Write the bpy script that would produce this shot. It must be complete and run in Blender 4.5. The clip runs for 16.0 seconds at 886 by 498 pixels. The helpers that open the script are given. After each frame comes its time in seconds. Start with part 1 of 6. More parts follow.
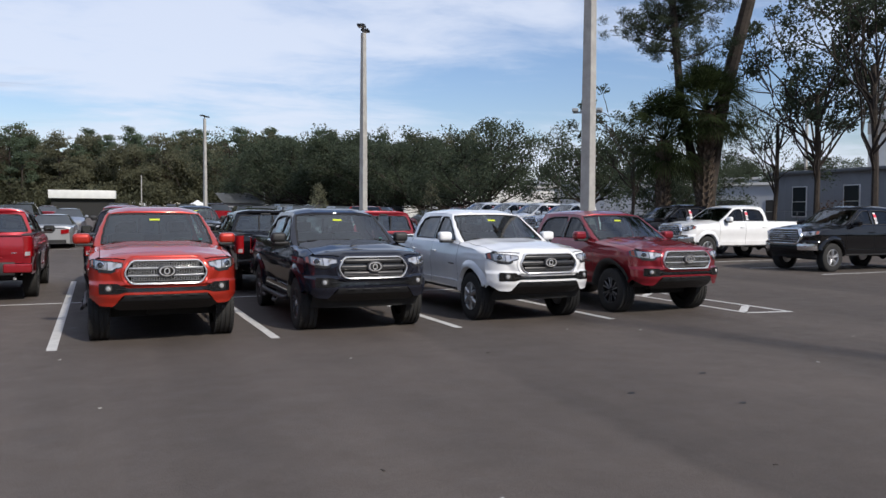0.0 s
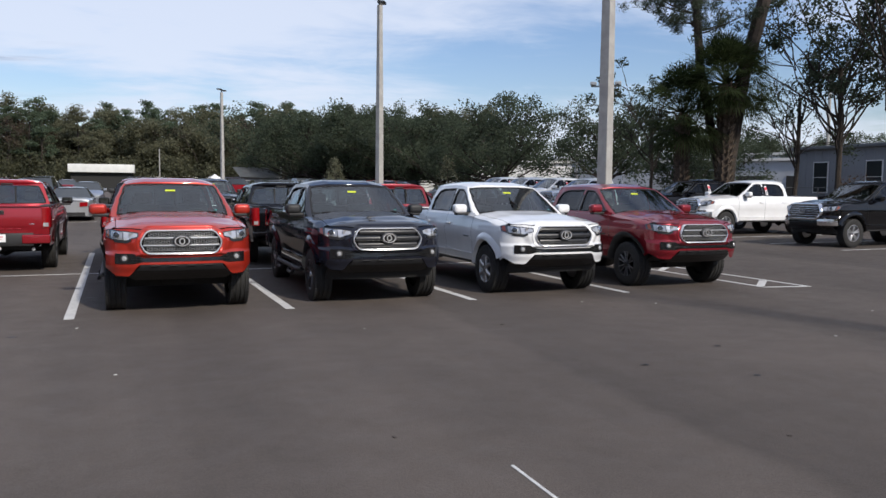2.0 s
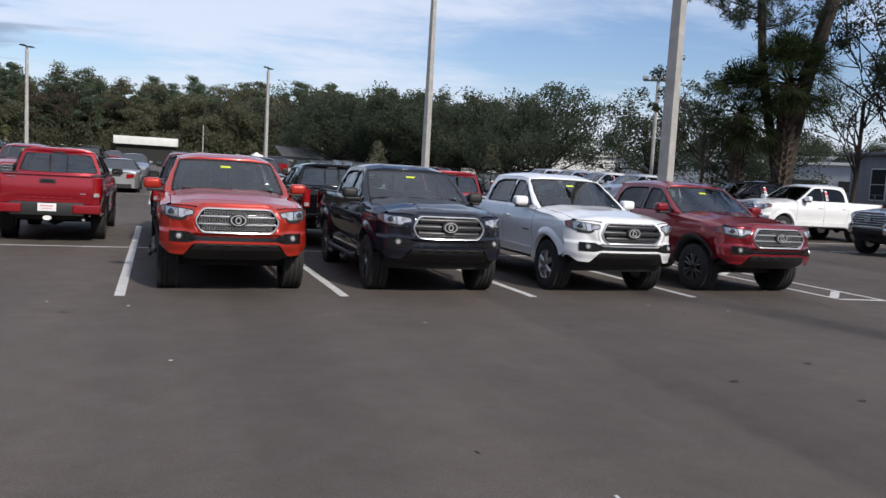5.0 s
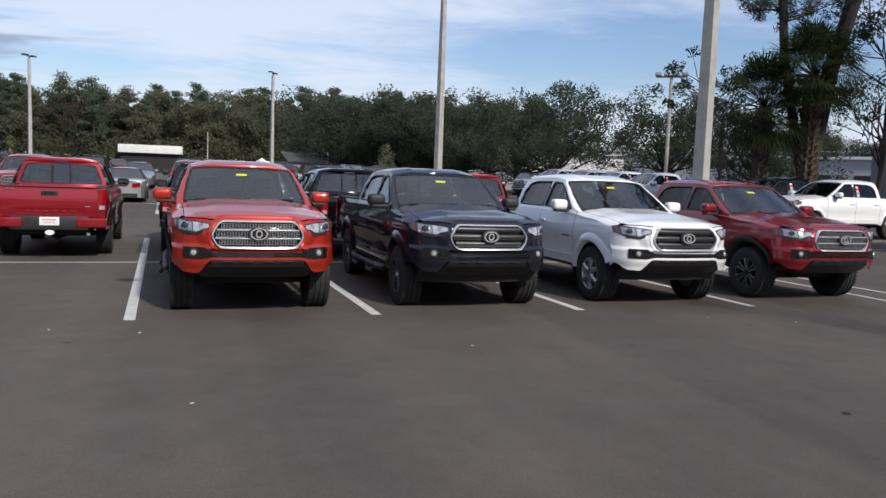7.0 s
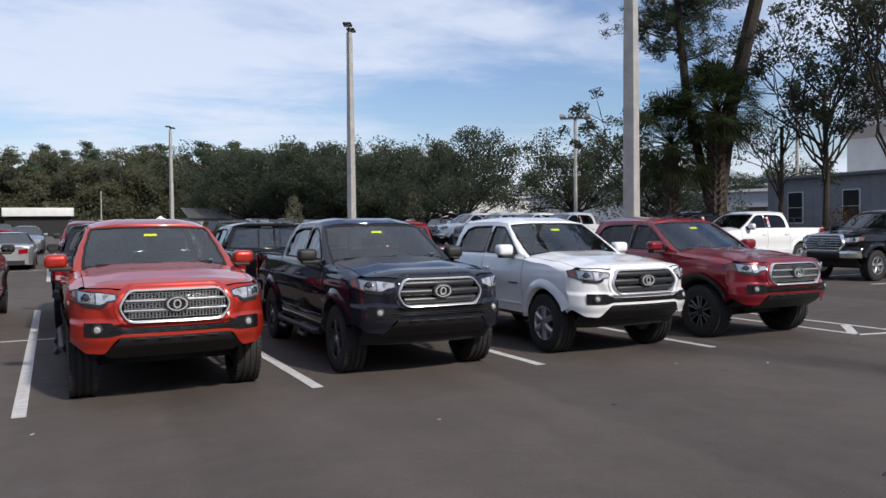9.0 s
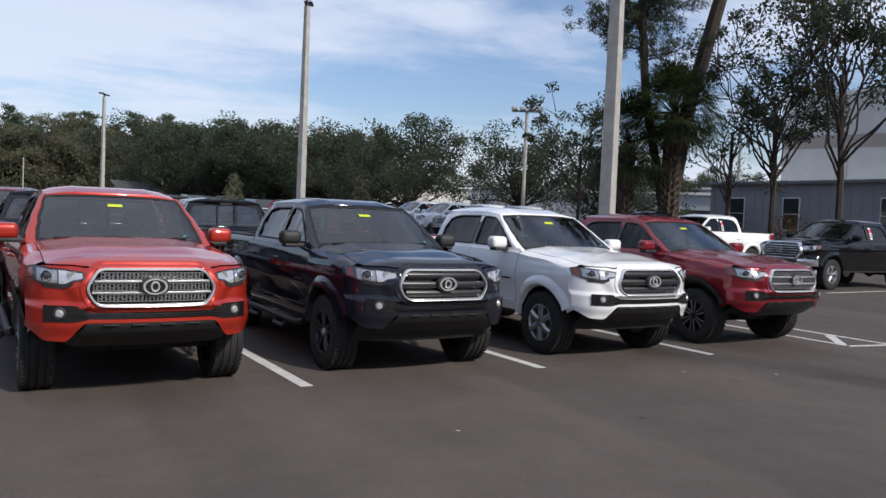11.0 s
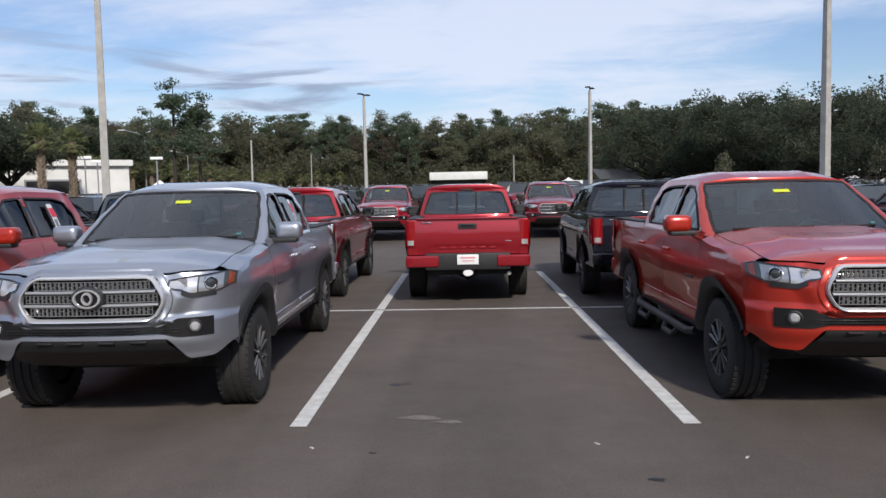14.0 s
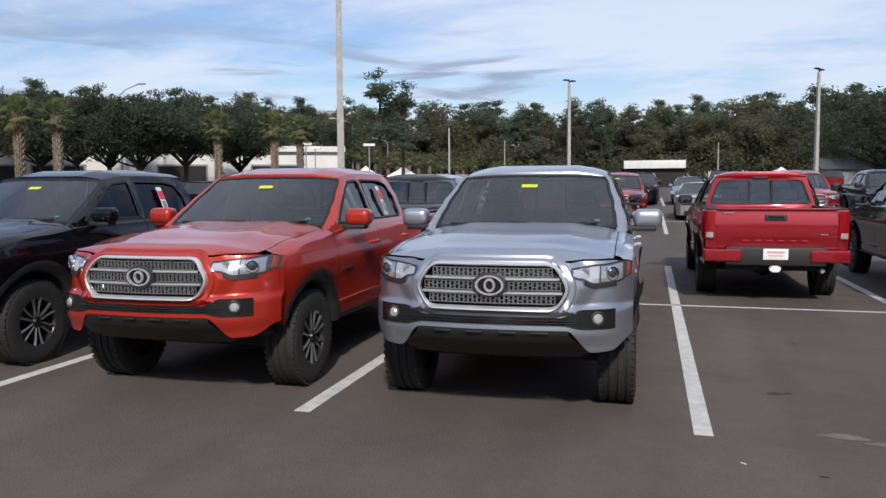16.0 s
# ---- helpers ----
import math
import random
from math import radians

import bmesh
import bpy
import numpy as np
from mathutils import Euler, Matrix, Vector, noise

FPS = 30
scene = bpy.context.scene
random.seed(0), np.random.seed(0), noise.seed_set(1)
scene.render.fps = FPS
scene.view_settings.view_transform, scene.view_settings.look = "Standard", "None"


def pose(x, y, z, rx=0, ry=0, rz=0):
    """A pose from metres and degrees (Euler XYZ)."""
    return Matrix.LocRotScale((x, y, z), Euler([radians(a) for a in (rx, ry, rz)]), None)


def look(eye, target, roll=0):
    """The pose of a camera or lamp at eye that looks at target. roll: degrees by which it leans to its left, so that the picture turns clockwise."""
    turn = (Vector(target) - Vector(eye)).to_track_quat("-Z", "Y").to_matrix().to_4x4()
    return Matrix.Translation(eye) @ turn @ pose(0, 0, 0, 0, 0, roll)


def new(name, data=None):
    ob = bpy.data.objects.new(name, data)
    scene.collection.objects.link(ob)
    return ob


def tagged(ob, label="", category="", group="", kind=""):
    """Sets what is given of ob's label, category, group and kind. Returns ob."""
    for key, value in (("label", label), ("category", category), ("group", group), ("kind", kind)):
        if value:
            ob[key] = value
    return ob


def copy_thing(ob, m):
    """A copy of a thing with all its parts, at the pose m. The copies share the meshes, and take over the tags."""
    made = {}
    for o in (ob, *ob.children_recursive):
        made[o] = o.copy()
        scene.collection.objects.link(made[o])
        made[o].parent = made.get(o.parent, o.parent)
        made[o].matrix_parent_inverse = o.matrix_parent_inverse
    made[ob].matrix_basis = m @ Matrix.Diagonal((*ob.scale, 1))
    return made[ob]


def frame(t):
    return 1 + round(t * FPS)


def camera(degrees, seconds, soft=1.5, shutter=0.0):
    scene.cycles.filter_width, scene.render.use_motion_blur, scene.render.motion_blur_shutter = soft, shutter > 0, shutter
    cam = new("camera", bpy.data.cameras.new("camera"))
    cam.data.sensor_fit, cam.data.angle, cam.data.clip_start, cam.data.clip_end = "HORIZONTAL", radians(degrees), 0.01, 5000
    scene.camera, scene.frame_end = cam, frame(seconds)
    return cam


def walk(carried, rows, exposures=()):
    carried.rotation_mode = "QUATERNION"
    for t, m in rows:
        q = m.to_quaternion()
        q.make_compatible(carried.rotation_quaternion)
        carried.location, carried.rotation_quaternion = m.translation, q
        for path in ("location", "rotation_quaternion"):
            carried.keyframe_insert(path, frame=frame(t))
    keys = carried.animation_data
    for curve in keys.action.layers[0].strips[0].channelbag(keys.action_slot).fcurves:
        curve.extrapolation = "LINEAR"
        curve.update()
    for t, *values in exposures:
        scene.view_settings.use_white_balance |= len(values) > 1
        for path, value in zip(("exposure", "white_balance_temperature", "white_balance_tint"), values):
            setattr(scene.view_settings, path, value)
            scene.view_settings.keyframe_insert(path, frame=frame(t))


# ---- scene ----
cam = camera(59.1, 16.0, soft=1.5)
PATH = [
    (0, (0.33, -0.505, 1.697), (1.113, 1.333, 1.609), 0.3),
    (0.5, (0.327, -0.485, 1.687), (1.141, 1.34, 1.606), 0.3),
    (1, (0.333, -0.488, 1.672), (1.171, 1.323, 1.53), 0.8),
    (1.5, (0.348, -0.488, 1.654), (1.151, 1.337, 1.501), 0.4),
    (2, (0.372, -0.485, 1.644), (1.115, 1.366, 1.493), 0.5),
    (2.5, (0.42, -0.479, 1.66), (1.113, 1.389, 1.493), 0.4),
    (3, (0.407, -0.45, 1.655), (1.049, 1.437, 1.49), 1.2),
    (3.2, (0.384, -0.42, 1.661), (1.008, 1.472, 1.482), 1.4),
    (5.3, (0.186, 0.247, 1.639), (0.852, 2.123, 1.447), 3.4),
    (5.5, (0.186, 0.338, 1.637), (0.861, 2.21, 1.432), 3.4),
    (6, (0.098, 0.638, 1.652), (0.928, 2.452, 1.495), 3.1),
    (6.5, (0.043, 0.858, 1.64), (0.815, 2.695, 1.472), 3.1),
    (7, (0.108, 1.166, 1.651), (0.757, 3.049, 1.471), 2.1),
    (7.5, (0.091, 1.415, 1.623), (0.742, 3.297, 1.436), 2.8),
    (8, (0.009, 1.722, 1.66), (0.817, 3.542, 1.474), 0.9),
    (8.5, (0.021, 1.974, 1.642), (0.902, 3.763, 1.484), 1.2),
    (9, (0.062, 2.275, 1.656), (0.93, 4.076, 1.6), -0.6),
    (9.5, (0.023, 2.526, 1.645), (0.933, 4.306, 1.568), 0.1),
    (9.7, (-0.021, 2.642, 1.647), (0.956, 4.386, 1.585), 1.2),
    (11.8, (-0.455, 3.776, 1.619), (0.565, 5.494, 1.519), 2.6),
    (12, (-0.536, 3.901, 1.619), (0.32, 5.703, 1.472), 2.6),
    (12.5, (-0.769, 4.192, 1.633), (-0.337, 6.143, 1.548), -0.1),
    (13, (-1.087, 4.377, 1.617), (-0.989, 6.372, 1.502), 1.4),
    (13.5, (-1.481, 4.515, 1.643), (-1.425, 6.507, 1.467), 0.1),
    (14, (-1.862, 4.738, 1.629), (-1.938, 6.732, 1.488), -1.1),
    (14.5, (-2.26, 4.807, 1.619), (-2.533, 6.783, 1.472), 0.3),
    (15, (-2.67, 4.785, 1.636), (-3.003, 6.747, 1.434), 0.8),
    (15.5, (-3.042, 4.915, 1.614), (-3.452, 6.862, 1.413), -1.5),
    (16, (-3.417, 4.969, 1.621), (-3.95, 6.889, 1.455), -0.3),
]
walk(cam, [(t, look(eye, target, roll)) for t, eye, target, roll in PATH])

# ---------------------------------------------------------------- world, sun
SUN_TO = Vector((0.294, -0.956, 0.0)).normalized()
SUN_EL = radians(37)
world = bpy.data.worlds.new("sky")
scene.world = world
world.use_nodes = True
wn, wl = world.node_tree.nodes, world.node_tree.links
wn.clear()
w_out = wn.new("ShaderNodeOutputWorld")
w_bg = wn.new("ShaderNodeBackground")
w_sky = wn.new("ShaderNodeTexSky")
w_sky.sky_type = "NISHITA"
w_sky.sun_disc = False
w_sky.sun_elevation = SUN_EL
w_sky.sun_rotation = math.atan2(SUN_TO.x, SUN_TO.y)
w_sky.air_density, w_sky.dust_density, w_sky.ozone_density = 1.3, 0.3, 4.5
w_bg.inputs["Strength"].default_value = 0.107
w_co = wn.new("ShaderNodeTexCoord")
w_sep = wn.new("ShaderNodeSeparateXYZ")
wl.new(w_co.outputs["Generated"], w_sep.inputs[0])


def wmath(op, a, b=None, clamp=False):
    n = wn.new("ShaderNodeMath")
    n.operation, n.use_clamp = op, clamp
    for i, v in enumerate((a, b)):
        if v is None:
            continue
        if isinstance(v, (int, float)):
            n.inputs[i].default_value = v
        else:
            wl.new(v, n.inputs[i])
    return n.outputs[0]


def wramp(v, lo, hi):
    n = wn.new("ShaderNodeMapRange")
    n.interpolation_type = "SMOOTHSTEP"
    n.inputs["From Min"].default_value, n.inputs["From Max"].default_value = lo, hi
    wl.new(v, n.inputs["Value"])
    return n.outputs[0]


def wnoise(vec, scale, detail, rough, distort=0.0):
    n = wn.new("ShaderNodeTexNoise")
    n.inputs["Scale"].default_value, n.inputs["Detail"].default_value = scale, detail
    n.inputs["Roughness"].default_value, n.inputs["Distortion"].default_value = rough, distort
    wl.new(vec, n.inputs["Vector"])
    return n.outputs["Fac"]


# cloud sheets: the view direction laid onto a flat layer overhead
w_h = wmath("ADD", wmath("MAXIMUM", w_sep.outputs["Z"], 0.0), 0.09)
w_cmb = wn.new("ShaderNodeCombineXYZ")
wl.new(wmath("DIVIDE", w_sep.outputs["X"], w_h), w_cmb.inputs["X"])
wl.new(wmath("DIVIDE", w_sep.outputs["Y"], w_h), w_cmb.inputs["Y"])
w_map = wn.new("ShaderNodeMapping")
w_map.inputs["Location"].default_value = (3.1, 1.7, 0.0)
w_map.inputs["Rotation"].default_value = (0, 0, radians(25))
w_map.inputs["Scale"].default_value = (0.55, 0.8, 1.0)
wl.new(w_cmb.outputs[0], w_map.inputs["Vector"])
cl_big = wnoise(w_map.outputs[0], 0.75, 8.0, 0.55, 0.4)
cl_fine = wnoise(w_map.outputs[0], 3.0, 10.0, 0.6, 0.6)
cl_veil = wramp(wmath("ADD", wmath("MULTIPLY", cl_big, 0.75), wmath("MULTIPLY", cl_fine, 0.25)), 0.40, 0.60)
# low grey streaks
w_map2 = wn.new("ShaderNodeMapping")
w_map2.inputs["Scale"].default_value = (2.4, 2.4, 22.0)
w_map2.inputs["Location"].default_value = (1.3, 0.4, 0.2)
wl.new(w_co.outputs["Generated"], w_map2.inputs["Vector"])
cl_grey = wramp(wnoise(w_map2.outputs[0], 1.4, 7.0, 0.55, 0.8), 0.49, 0.64)
west = wramp(wmath("MULTIPLY", w_sep.outputs["X"], -1.0), 0.0, 0.22)
lowband = wmath("SUBTRACT", 1.0, wramp(w_sep.outputs["Z"], 0.13, 0.22))
cl_grey = wmath("MULTIPLY", wmath("MULTIPLY", cl_grey, west), lowband)


def wmix(fac, a, b):
    n = wn.new("ShaderNodeMix")
    n.data_type = "RGBA"
    wl.new(fac, n.inputs["Factor"])
    for k, v in (("A", a), ("B", b)):
        sock = [s for s in n.inputs if s.name == k and s.type == "RGBA"][0]
        if isinstance(v, tuple):
            sock.default_value = v
        else:
            wl.new(v, sock)
    return [s for s in n.outputs if s.type == "RGBA"][0]


w_tint = wn.new("ShaderNodeVectorMath")
w_tint.operation = "MULTIPLY"
w_tint.inputs[1].default_value = (1.0, 0.98, 1.13)
wl.new(w_sky.outputs[0], w_tint.inputs[0])
sky_col = wmix(wmath("MULTIPLY", cl_veil, 0.82), w_tint.outputs[0], (7.2, 7.8, 9.2, 1))
sky_col = wmix(wmath("MULTIPLY", cl_grey, 0.85), sky_col, (2.9, 3.5, 4.9, 1))
wl.new(sky_col, w_bg.inputs["Color"])
wl.new(w_bg.outputs[0], w_out.inputs["Surface"])

sun_data = bpy.data.lights.new("sun", "SUN")
sun_data.energy, sun_data.angle, sun_data.color = 4.2, radians(3.5), (1.0, 0.93, 0.83)
sun = new("sun", sun_data)
sun_dir = Vector((SUN_TO.x * math.cos(SUN_EL), SUN_TO.y * math.cos(SUN_EL), math.sin(SUN_EL)))
sun.matrix_basis = look(sun_dir * 60, (0, 0, 0))


# ---------------------------------------------------------------- materials
def mat(name, color, rough=0.5, metal=0.0, coat=0.0, spec=0.5, vary=0.0, scale=8.0, bump=0.0, bscale=60.0, color2=None, isl=0.0, rnd=0.0, coords="Object"):
    m = bpy.data.materials.new(name)
    m.use_nodes = True
    n, l = m.node_tree.nodes, m.node_tree.links
    p = n["Principled BSDF"]
    p.inputs["Base Color"].default_value = (*color, 1)
    p.inputs["Roughness"].default_value = rough
    p.inputs["Metallic"].default_value = metal
    p.inputs["Specular IOR Level"].default_value = spec
    p.inputs["Coat Weight"].default_value = coat
    p.inputs["Coat Roughness"].default_value = 0.03
    co = n.new("ShaderNodeTexCoord")
    if vary or color2:
        t = n.new("ShaderNodeTexNoise")
        t.inputs["Scale"].default_value, t.inputs["Detail"].default_value, t.inputs["Roughness"].default_value = scale, 8, 0.62
        l.new(co.outputs[coords], t.inputs["Vector"])
        r = n.new("ShaderNodeValToRGB")
        c2 = color2 or tuple(c * (1 - vary) for c in color)
        r.color_ramp.elements[0].color, r.color_ramp.elements[1].color = (*c2, 1), (*[min(1, c * (1 + vary * 0.5)) for c in color], 1)
        r.color_ramp.elements[0].position, r.color_ramp.elements[1].position = 0.32, 0.68
        l.new(t.outputs["Fac"], r.inputs[0])
        last = r.outputs[0]
        if isl or rnd:
            hs = n.new("ShaderNodeHueSaturation")
            src = n.new("ShaderNodeNewGeometry").outputs["Random Per Island"] if isl else n.new("ShaderNodeObjectInfo").outputs["Random"]
            mr = n.new("ShaderNodeMapRange")
            amt = isl or rnd
            mr.inputs["To Min"].default_value, mr.inputs["To Max"].default_value = 1 - amt, 1 + amt
            l.new(src, mr.inputs["Value"])
            l.new(mr.outputs[0], hs.inputs["Value"])
            l.new(last, hs.inputs["Color"])
            last = hs.outputs[0]
        l.new(last, p.inputs["Base Color"])
    if bump:
        t = n.new("ShaderNodeTexNoise")
        t.inputs["Scale"].default_value, t.inputs["Detail"].default_value = bscale, 6
        l.new(co.outputs[coords], t.inputs["Vector"])
        b = n.new("ShaderNodeBump")
        b.inputs["Strength"].default_value, b.inputs["Distance"].default_value = bump, 0.02
        l.new(t.outputs["Fac"], b.inputs["Height"])
        l.new(b.outputs[0], p.inputs["Normal"])
    return m


def paint(name, color, metal=0.0, rough=0.28):
    m = mat(name, color, rough, metal, 1.0, spec=0.3 if max(color) > 0.1 else 0.0, vary=0.06, scale=2.5)
    m.node_tree.nodes["Principled BSDF"].inputs["Coat Roughness"].default_value = 0.05
    return m


P_ORANGE = paint("paint_orange", (0.40, 0.025, 0.012), 0.35, 0.34)
P_RED = paint("paint_red", (0.27, 0.006, 0.014), 0.35, 0.34)
P_MAROON = paint("paint_maroon", (0.20, 0.006, 0.014), 0.35, 0.34)
P_BLUE = paint("paint_blue_black", (0.011, 0.012, 0.019), 0.0, 0.3)
P_BLACK = paint("paint_black", (0.004, 0.004, 0.005), 0.0, 0.12)
P_WHITE = paint("paint_white", (0.78, 0.78, 0.78))
P_SILVER = paint("paint_silver", (0.37, 0.39, 0.44), 0.80, 0.38)
P_GREY = paint("paint_grey", (0.10, 0.11, 0.12), 0.5)
P_TAN = paint("paint_champagne", (0.44, 0.45, 0.46), 0.65, 0.34)
M_TRIM = mat("black_plastic", (0.014, 0.014, 0.015), 0.55, vary=0.3, bump=0.15, bscale=400)
M_SKID = mat("skid_plastic", (0.009, 0.009, 0.010), 0.5, vary=0.3, bump=0.15, bscale=400)
M_GLOSSBLACK = mat("gloss_black", (0.008, 0.008, 0.009), 0.15, coat=0.5)
M_GRILLEDARK = mat("grille_dark_grey", (0.020, 0.020, 0.022), 0.35)
M_UNDER = mat("chassis_dark", (0.010, 0.010, 0.010), 0.8, vary=0.4, scale=20)
M_SURROUND = mat("bright_grille_trim", (0.66, 0.66, 0.67), 0.24, 0.55, coat=0.6)
M_CHROME = mat("chrome", (0.74, 0.74, 0.76), 0.17, 1.0)
M_BADGE = mat("badge_silver", (0.62, 0.62, 0.63), 0.22, 0.6)
M_SATIN = mat("satin_silver", (0.52, 0.53, 0.55), 0.33, 0.6)
M_TYRE = mat("tyre_rubber", (0.016, 0.0155, 0.015), 0.78, vary=0.35, scale=14, bump=0.25, bscale=160)
M_RIMBLACK = mat("rim_black", (0.015, 0.015, 0.016), 0.35, 0.3)
M_SPOKE = mat("machined_spoke", (0.17, 0.17, 0.175), 0.36, 0.6)
M_RIMSILVER = mat("rim_silver", (0.42, 0.42, 0.43), 0.35, 0.8)
M_RIMDARK = mat("rim_dark_grey", (0.06, 0.06, 0.065), 0.35, 0.6)
M_SEAT = mat("seat_cloth", (0.15, 0.15, 0.148), 0.9, vary=0.3, scale=30)
M_DASH = mat("dash_plastic", (0.055, 0.056, 0.058), 0.6, vary=0.2)
M_TAIL = mat("tail_lamp_red", (0.24, 0.005, 0.008), 0.12, coat=0.8)
M_LAMPWHITE = mat("lamp_clear_white", (0.78, 0.78, 0.76), 0.15, 0.2, coat=0.6)
M_REFLECT = mat("lamp_reflector", (0.58, 0.58, 0.59), 0.20, 0.55, coat=0.8)
M_LAMPMID = mat("lamp_inner", (0.40, 0.41, 0.42), 0.2, 0.6, coat=0.8)
M_LAMPBASE = mat("lamp_housing", (0.085, 0.087, 0.09), 0.22, 0.5, coat=0.8)
M_SEAL = mat("rubber_seal", (0.010, 0.010, 0.011), 0.75)
M_MESH = mat("grille_mesh_silver", (0.41, 0.415, 0.42), 0.28, 0.8)
M_MIRROR = mat("mirror_glass", (0.20, 0.21, 0.22), 0.03, 1.0)
M_LENSDARK = mat("lamp_projector", (0.05, 0.055, 0.06), 0.06, 0.3, coat=1.0)
M_AMBER = mat("lamp_amber", (0.22, 0.045, 0.018), 0.12, coat=0.8)
M_YELLOW = mat("sticker_yellow", (0.52, 0.60, 0.03), 0.5, vary=0.05)
M_STICKER = mat("sticker_white", (0.75, 0.75, 0.75), 0.5, vary=0.05)
M_PLATEPRINT = mat("plate_print", (0.62, 0.30, 0.32), 0.5, vary=0.05)
M_STICKRED = mat("sticker_red", (0.65, 0.03, 0.06), 0.5, vary=0.05)
M_STICKINK = mat("sticker_print", (0.20, 0.20, 0.22), 0.6)
M_TEAL = mat("sticker_teal", (0.04, 0.15, 0.14), 0.5)


def glass(name, tint, gloss=1.0, face=0.085):
    m = bpy.data.materials.new(name)
    m.use_nodes = True
    n, l = m.node_tree.nodes, m.node_tree.links
    n.remove(n["Principled BSDF"])
    tr, gl, mx, fr = n.new("ShaderNodeBsdfTransparent"), n.new("ShaderNodeBsdfGlossy"), n.new("ShaderNodeMixShader"), n.new("ShaderNodeLayerWeight")
    tr.inputs[0].default_value = (*tint, 1)
    gl.inputs["Roughness"].default_value = 0.015
    gl.inputs["Color"].default_value = (gloss, gloss, gloss, 1)
    fr.inputs["Blend"].default_value = 0.5
    pw = n.new("ShaderNodeMath")
    pw.operation = "POWER"
    pw.inputs[1].default_value = 4.0
    l.new(fr.outputs["Facing"], pw.inputs[0])
    mr = n.new("ShaderNodeMapRange")
    mr.inputs["To Min"].default_value, mr.inputs["To Max"].default_value = face, 1.0
    l.new(pw.outputs[0], mr.inputs["Value"])
    l.new(mr.outputs[0], mx.inputs[0])
    l.new(tr.outputs[0], mx.inputs[1])
    l.new(gl.outputs[0], mx.inputs[2])
    l.new(mx.outputs[0], n["Material Output"].inputs["Surface"])
    return m


M_GLASS = glass("windscreen_glass", (0.42, 0.54, 0.51))
M_REAR = glass("rear_glass", (0.26, 0.29, 0.29), 1.0, 0.10)
M_TINT = glass("privacy_glass", (0.055, 0.06, 0.065), 0.8, 0.045)


def asphalt():
    m = bpy.data.materials.new("asphalt")
    m.use_nodes = True
    n, l = m.node_tree.nodes, m.node_tree.links
    p = n["Principled BSDF"]
    co = n.new("ShaderNodeTexCoord")

    def nz(scale, detail=6, rough=0.6, vec=None):
        t = n.new("ShaderNodeTexNoise")
        t.inputs["Scale"].default_value, t.inputs["Detail"].default_value, t.inputs["Roughness"].default_value = scale, detail, rough
        l.new(vec or co.outputs["Object"], t.inputs["Vector"])
        return t.outputs["Fac"]

    def ramp(v, a, b, lo=0.0, hi=1.0):
        r = n.new("ShaderNodeMapRange")
        r.inputs["From Min"].default_value, r.inputs["From Max"].default_value = a, b
        r.inputs["To Min"].default_value, r.inputs["To Max"].default_value = lo, hi
        l.new(v, r.inputs["Value"])
        return r.outputs[0]

    def mul(a, b):
        t = n.new("ShaderNodeMath")
        t.operation = "MULTIPLY"
        l.new(a, t.inputs[0])
        l.new(b, t.inputs[1])
        return t.outputs[0]

    # paving lanes and wheel tracks along y, wide patches, small stains, aggregate grain
    mp = n.new("ShaderNodeMapping")
    mp.inputs["Scale"].default_value = (1.0, 0.045, 1.0)
    l.new(co.outputs["Object"], mp.inputs["Vector"])
    lanes = ramp(nz(0.8, 4, 0.55, mp.outputs[0]), 0.36, 0.64, 0.86, 1.07)
    patch = ramp(nz(0.30, 6, 0.65), 0.3, 0.7, 0.86, 1.11)
    stain = ramp(nz(1.4, 9, 0.75), 0.30, 0.60, 0.85, 1.05)
    grain = ramp(nz(140, 3, 0.7), 0.25, 0.75, 0.62, 1.38)
    v = n.new("ShaderNodeTexVoronoi")
    v.inputs["Scale"].default_value = 95
    l.new(co.outputs["Object"], v.inputs["Vector"])
    stones = ramp(v.outputs["Distance"], 0.0, 0.6, 1.22, 0.82)
    # paving passes meet along wavering joints, each a little darker where it starts
    sx = n.new("ShaderNodeSeparateXYZ")
    l.new(co.outputs["Object"], sx.inputs[0])
    drift = n.new("ShaderNodeMath")
    drift.operation = "MULTIPLY_ADD"
    drift.inputs[1].default_value = -0.045
    l.new(sx.outputs["Y"], drift.inputs[0])
    l.new(sx.outputs["X"], drift.inputs[2])
    wob = n.new("ShaderNodeMath")
    wob.operation = "ADD"
    l.new(drift.outputs[0], wob.inputs[0])
    l.new(ramp(nz(0.9, 4), 0.3, 0.7, -0.10, 0.10), wob.inputs[1])
    passes = ramp(wob.outputs[0], -40, 40, 1.0, 1.0)
    for c, deep in ((-10.2, 0.90), (-6.6, 0.90), (-3.1, 0.88), (0.45, 0.88), (3.86, 0.78), (7.9, 0.84), (11.4, 0.9), (15.0, 0.88)):
        passes = mul(passes, mul(ramp(wob.outputs[0], c - 0.06, c + 0.10, 1.0, deep), ramp(wob.outputs[0], c + 0.10, c + 1.9, 1.0, 0.97 / deep)))
    f = mul(mul(mul(mul(lanes, patch), passes), mul(stain, grain)), stones)
    mx = n.new("ShaderNodeVectorMath")
    mx.operation = "SCALE"
    mx.inputs[0].default_value = (0.114, 0.0935, 0.0815)
    l.new(f, mx.inputs["Scale"])
    l.new(mx.outputs[0], p.inputs["Base Color"])
    l.new(ramp(nz(3.0, 5), 0.3, 0.7, 0.72, 0.9), p.inputs["Roughness"])
    p.inputs["Specular IOR Level"].default_value = 0.35
    b = n.new("ShaderNodeBump")
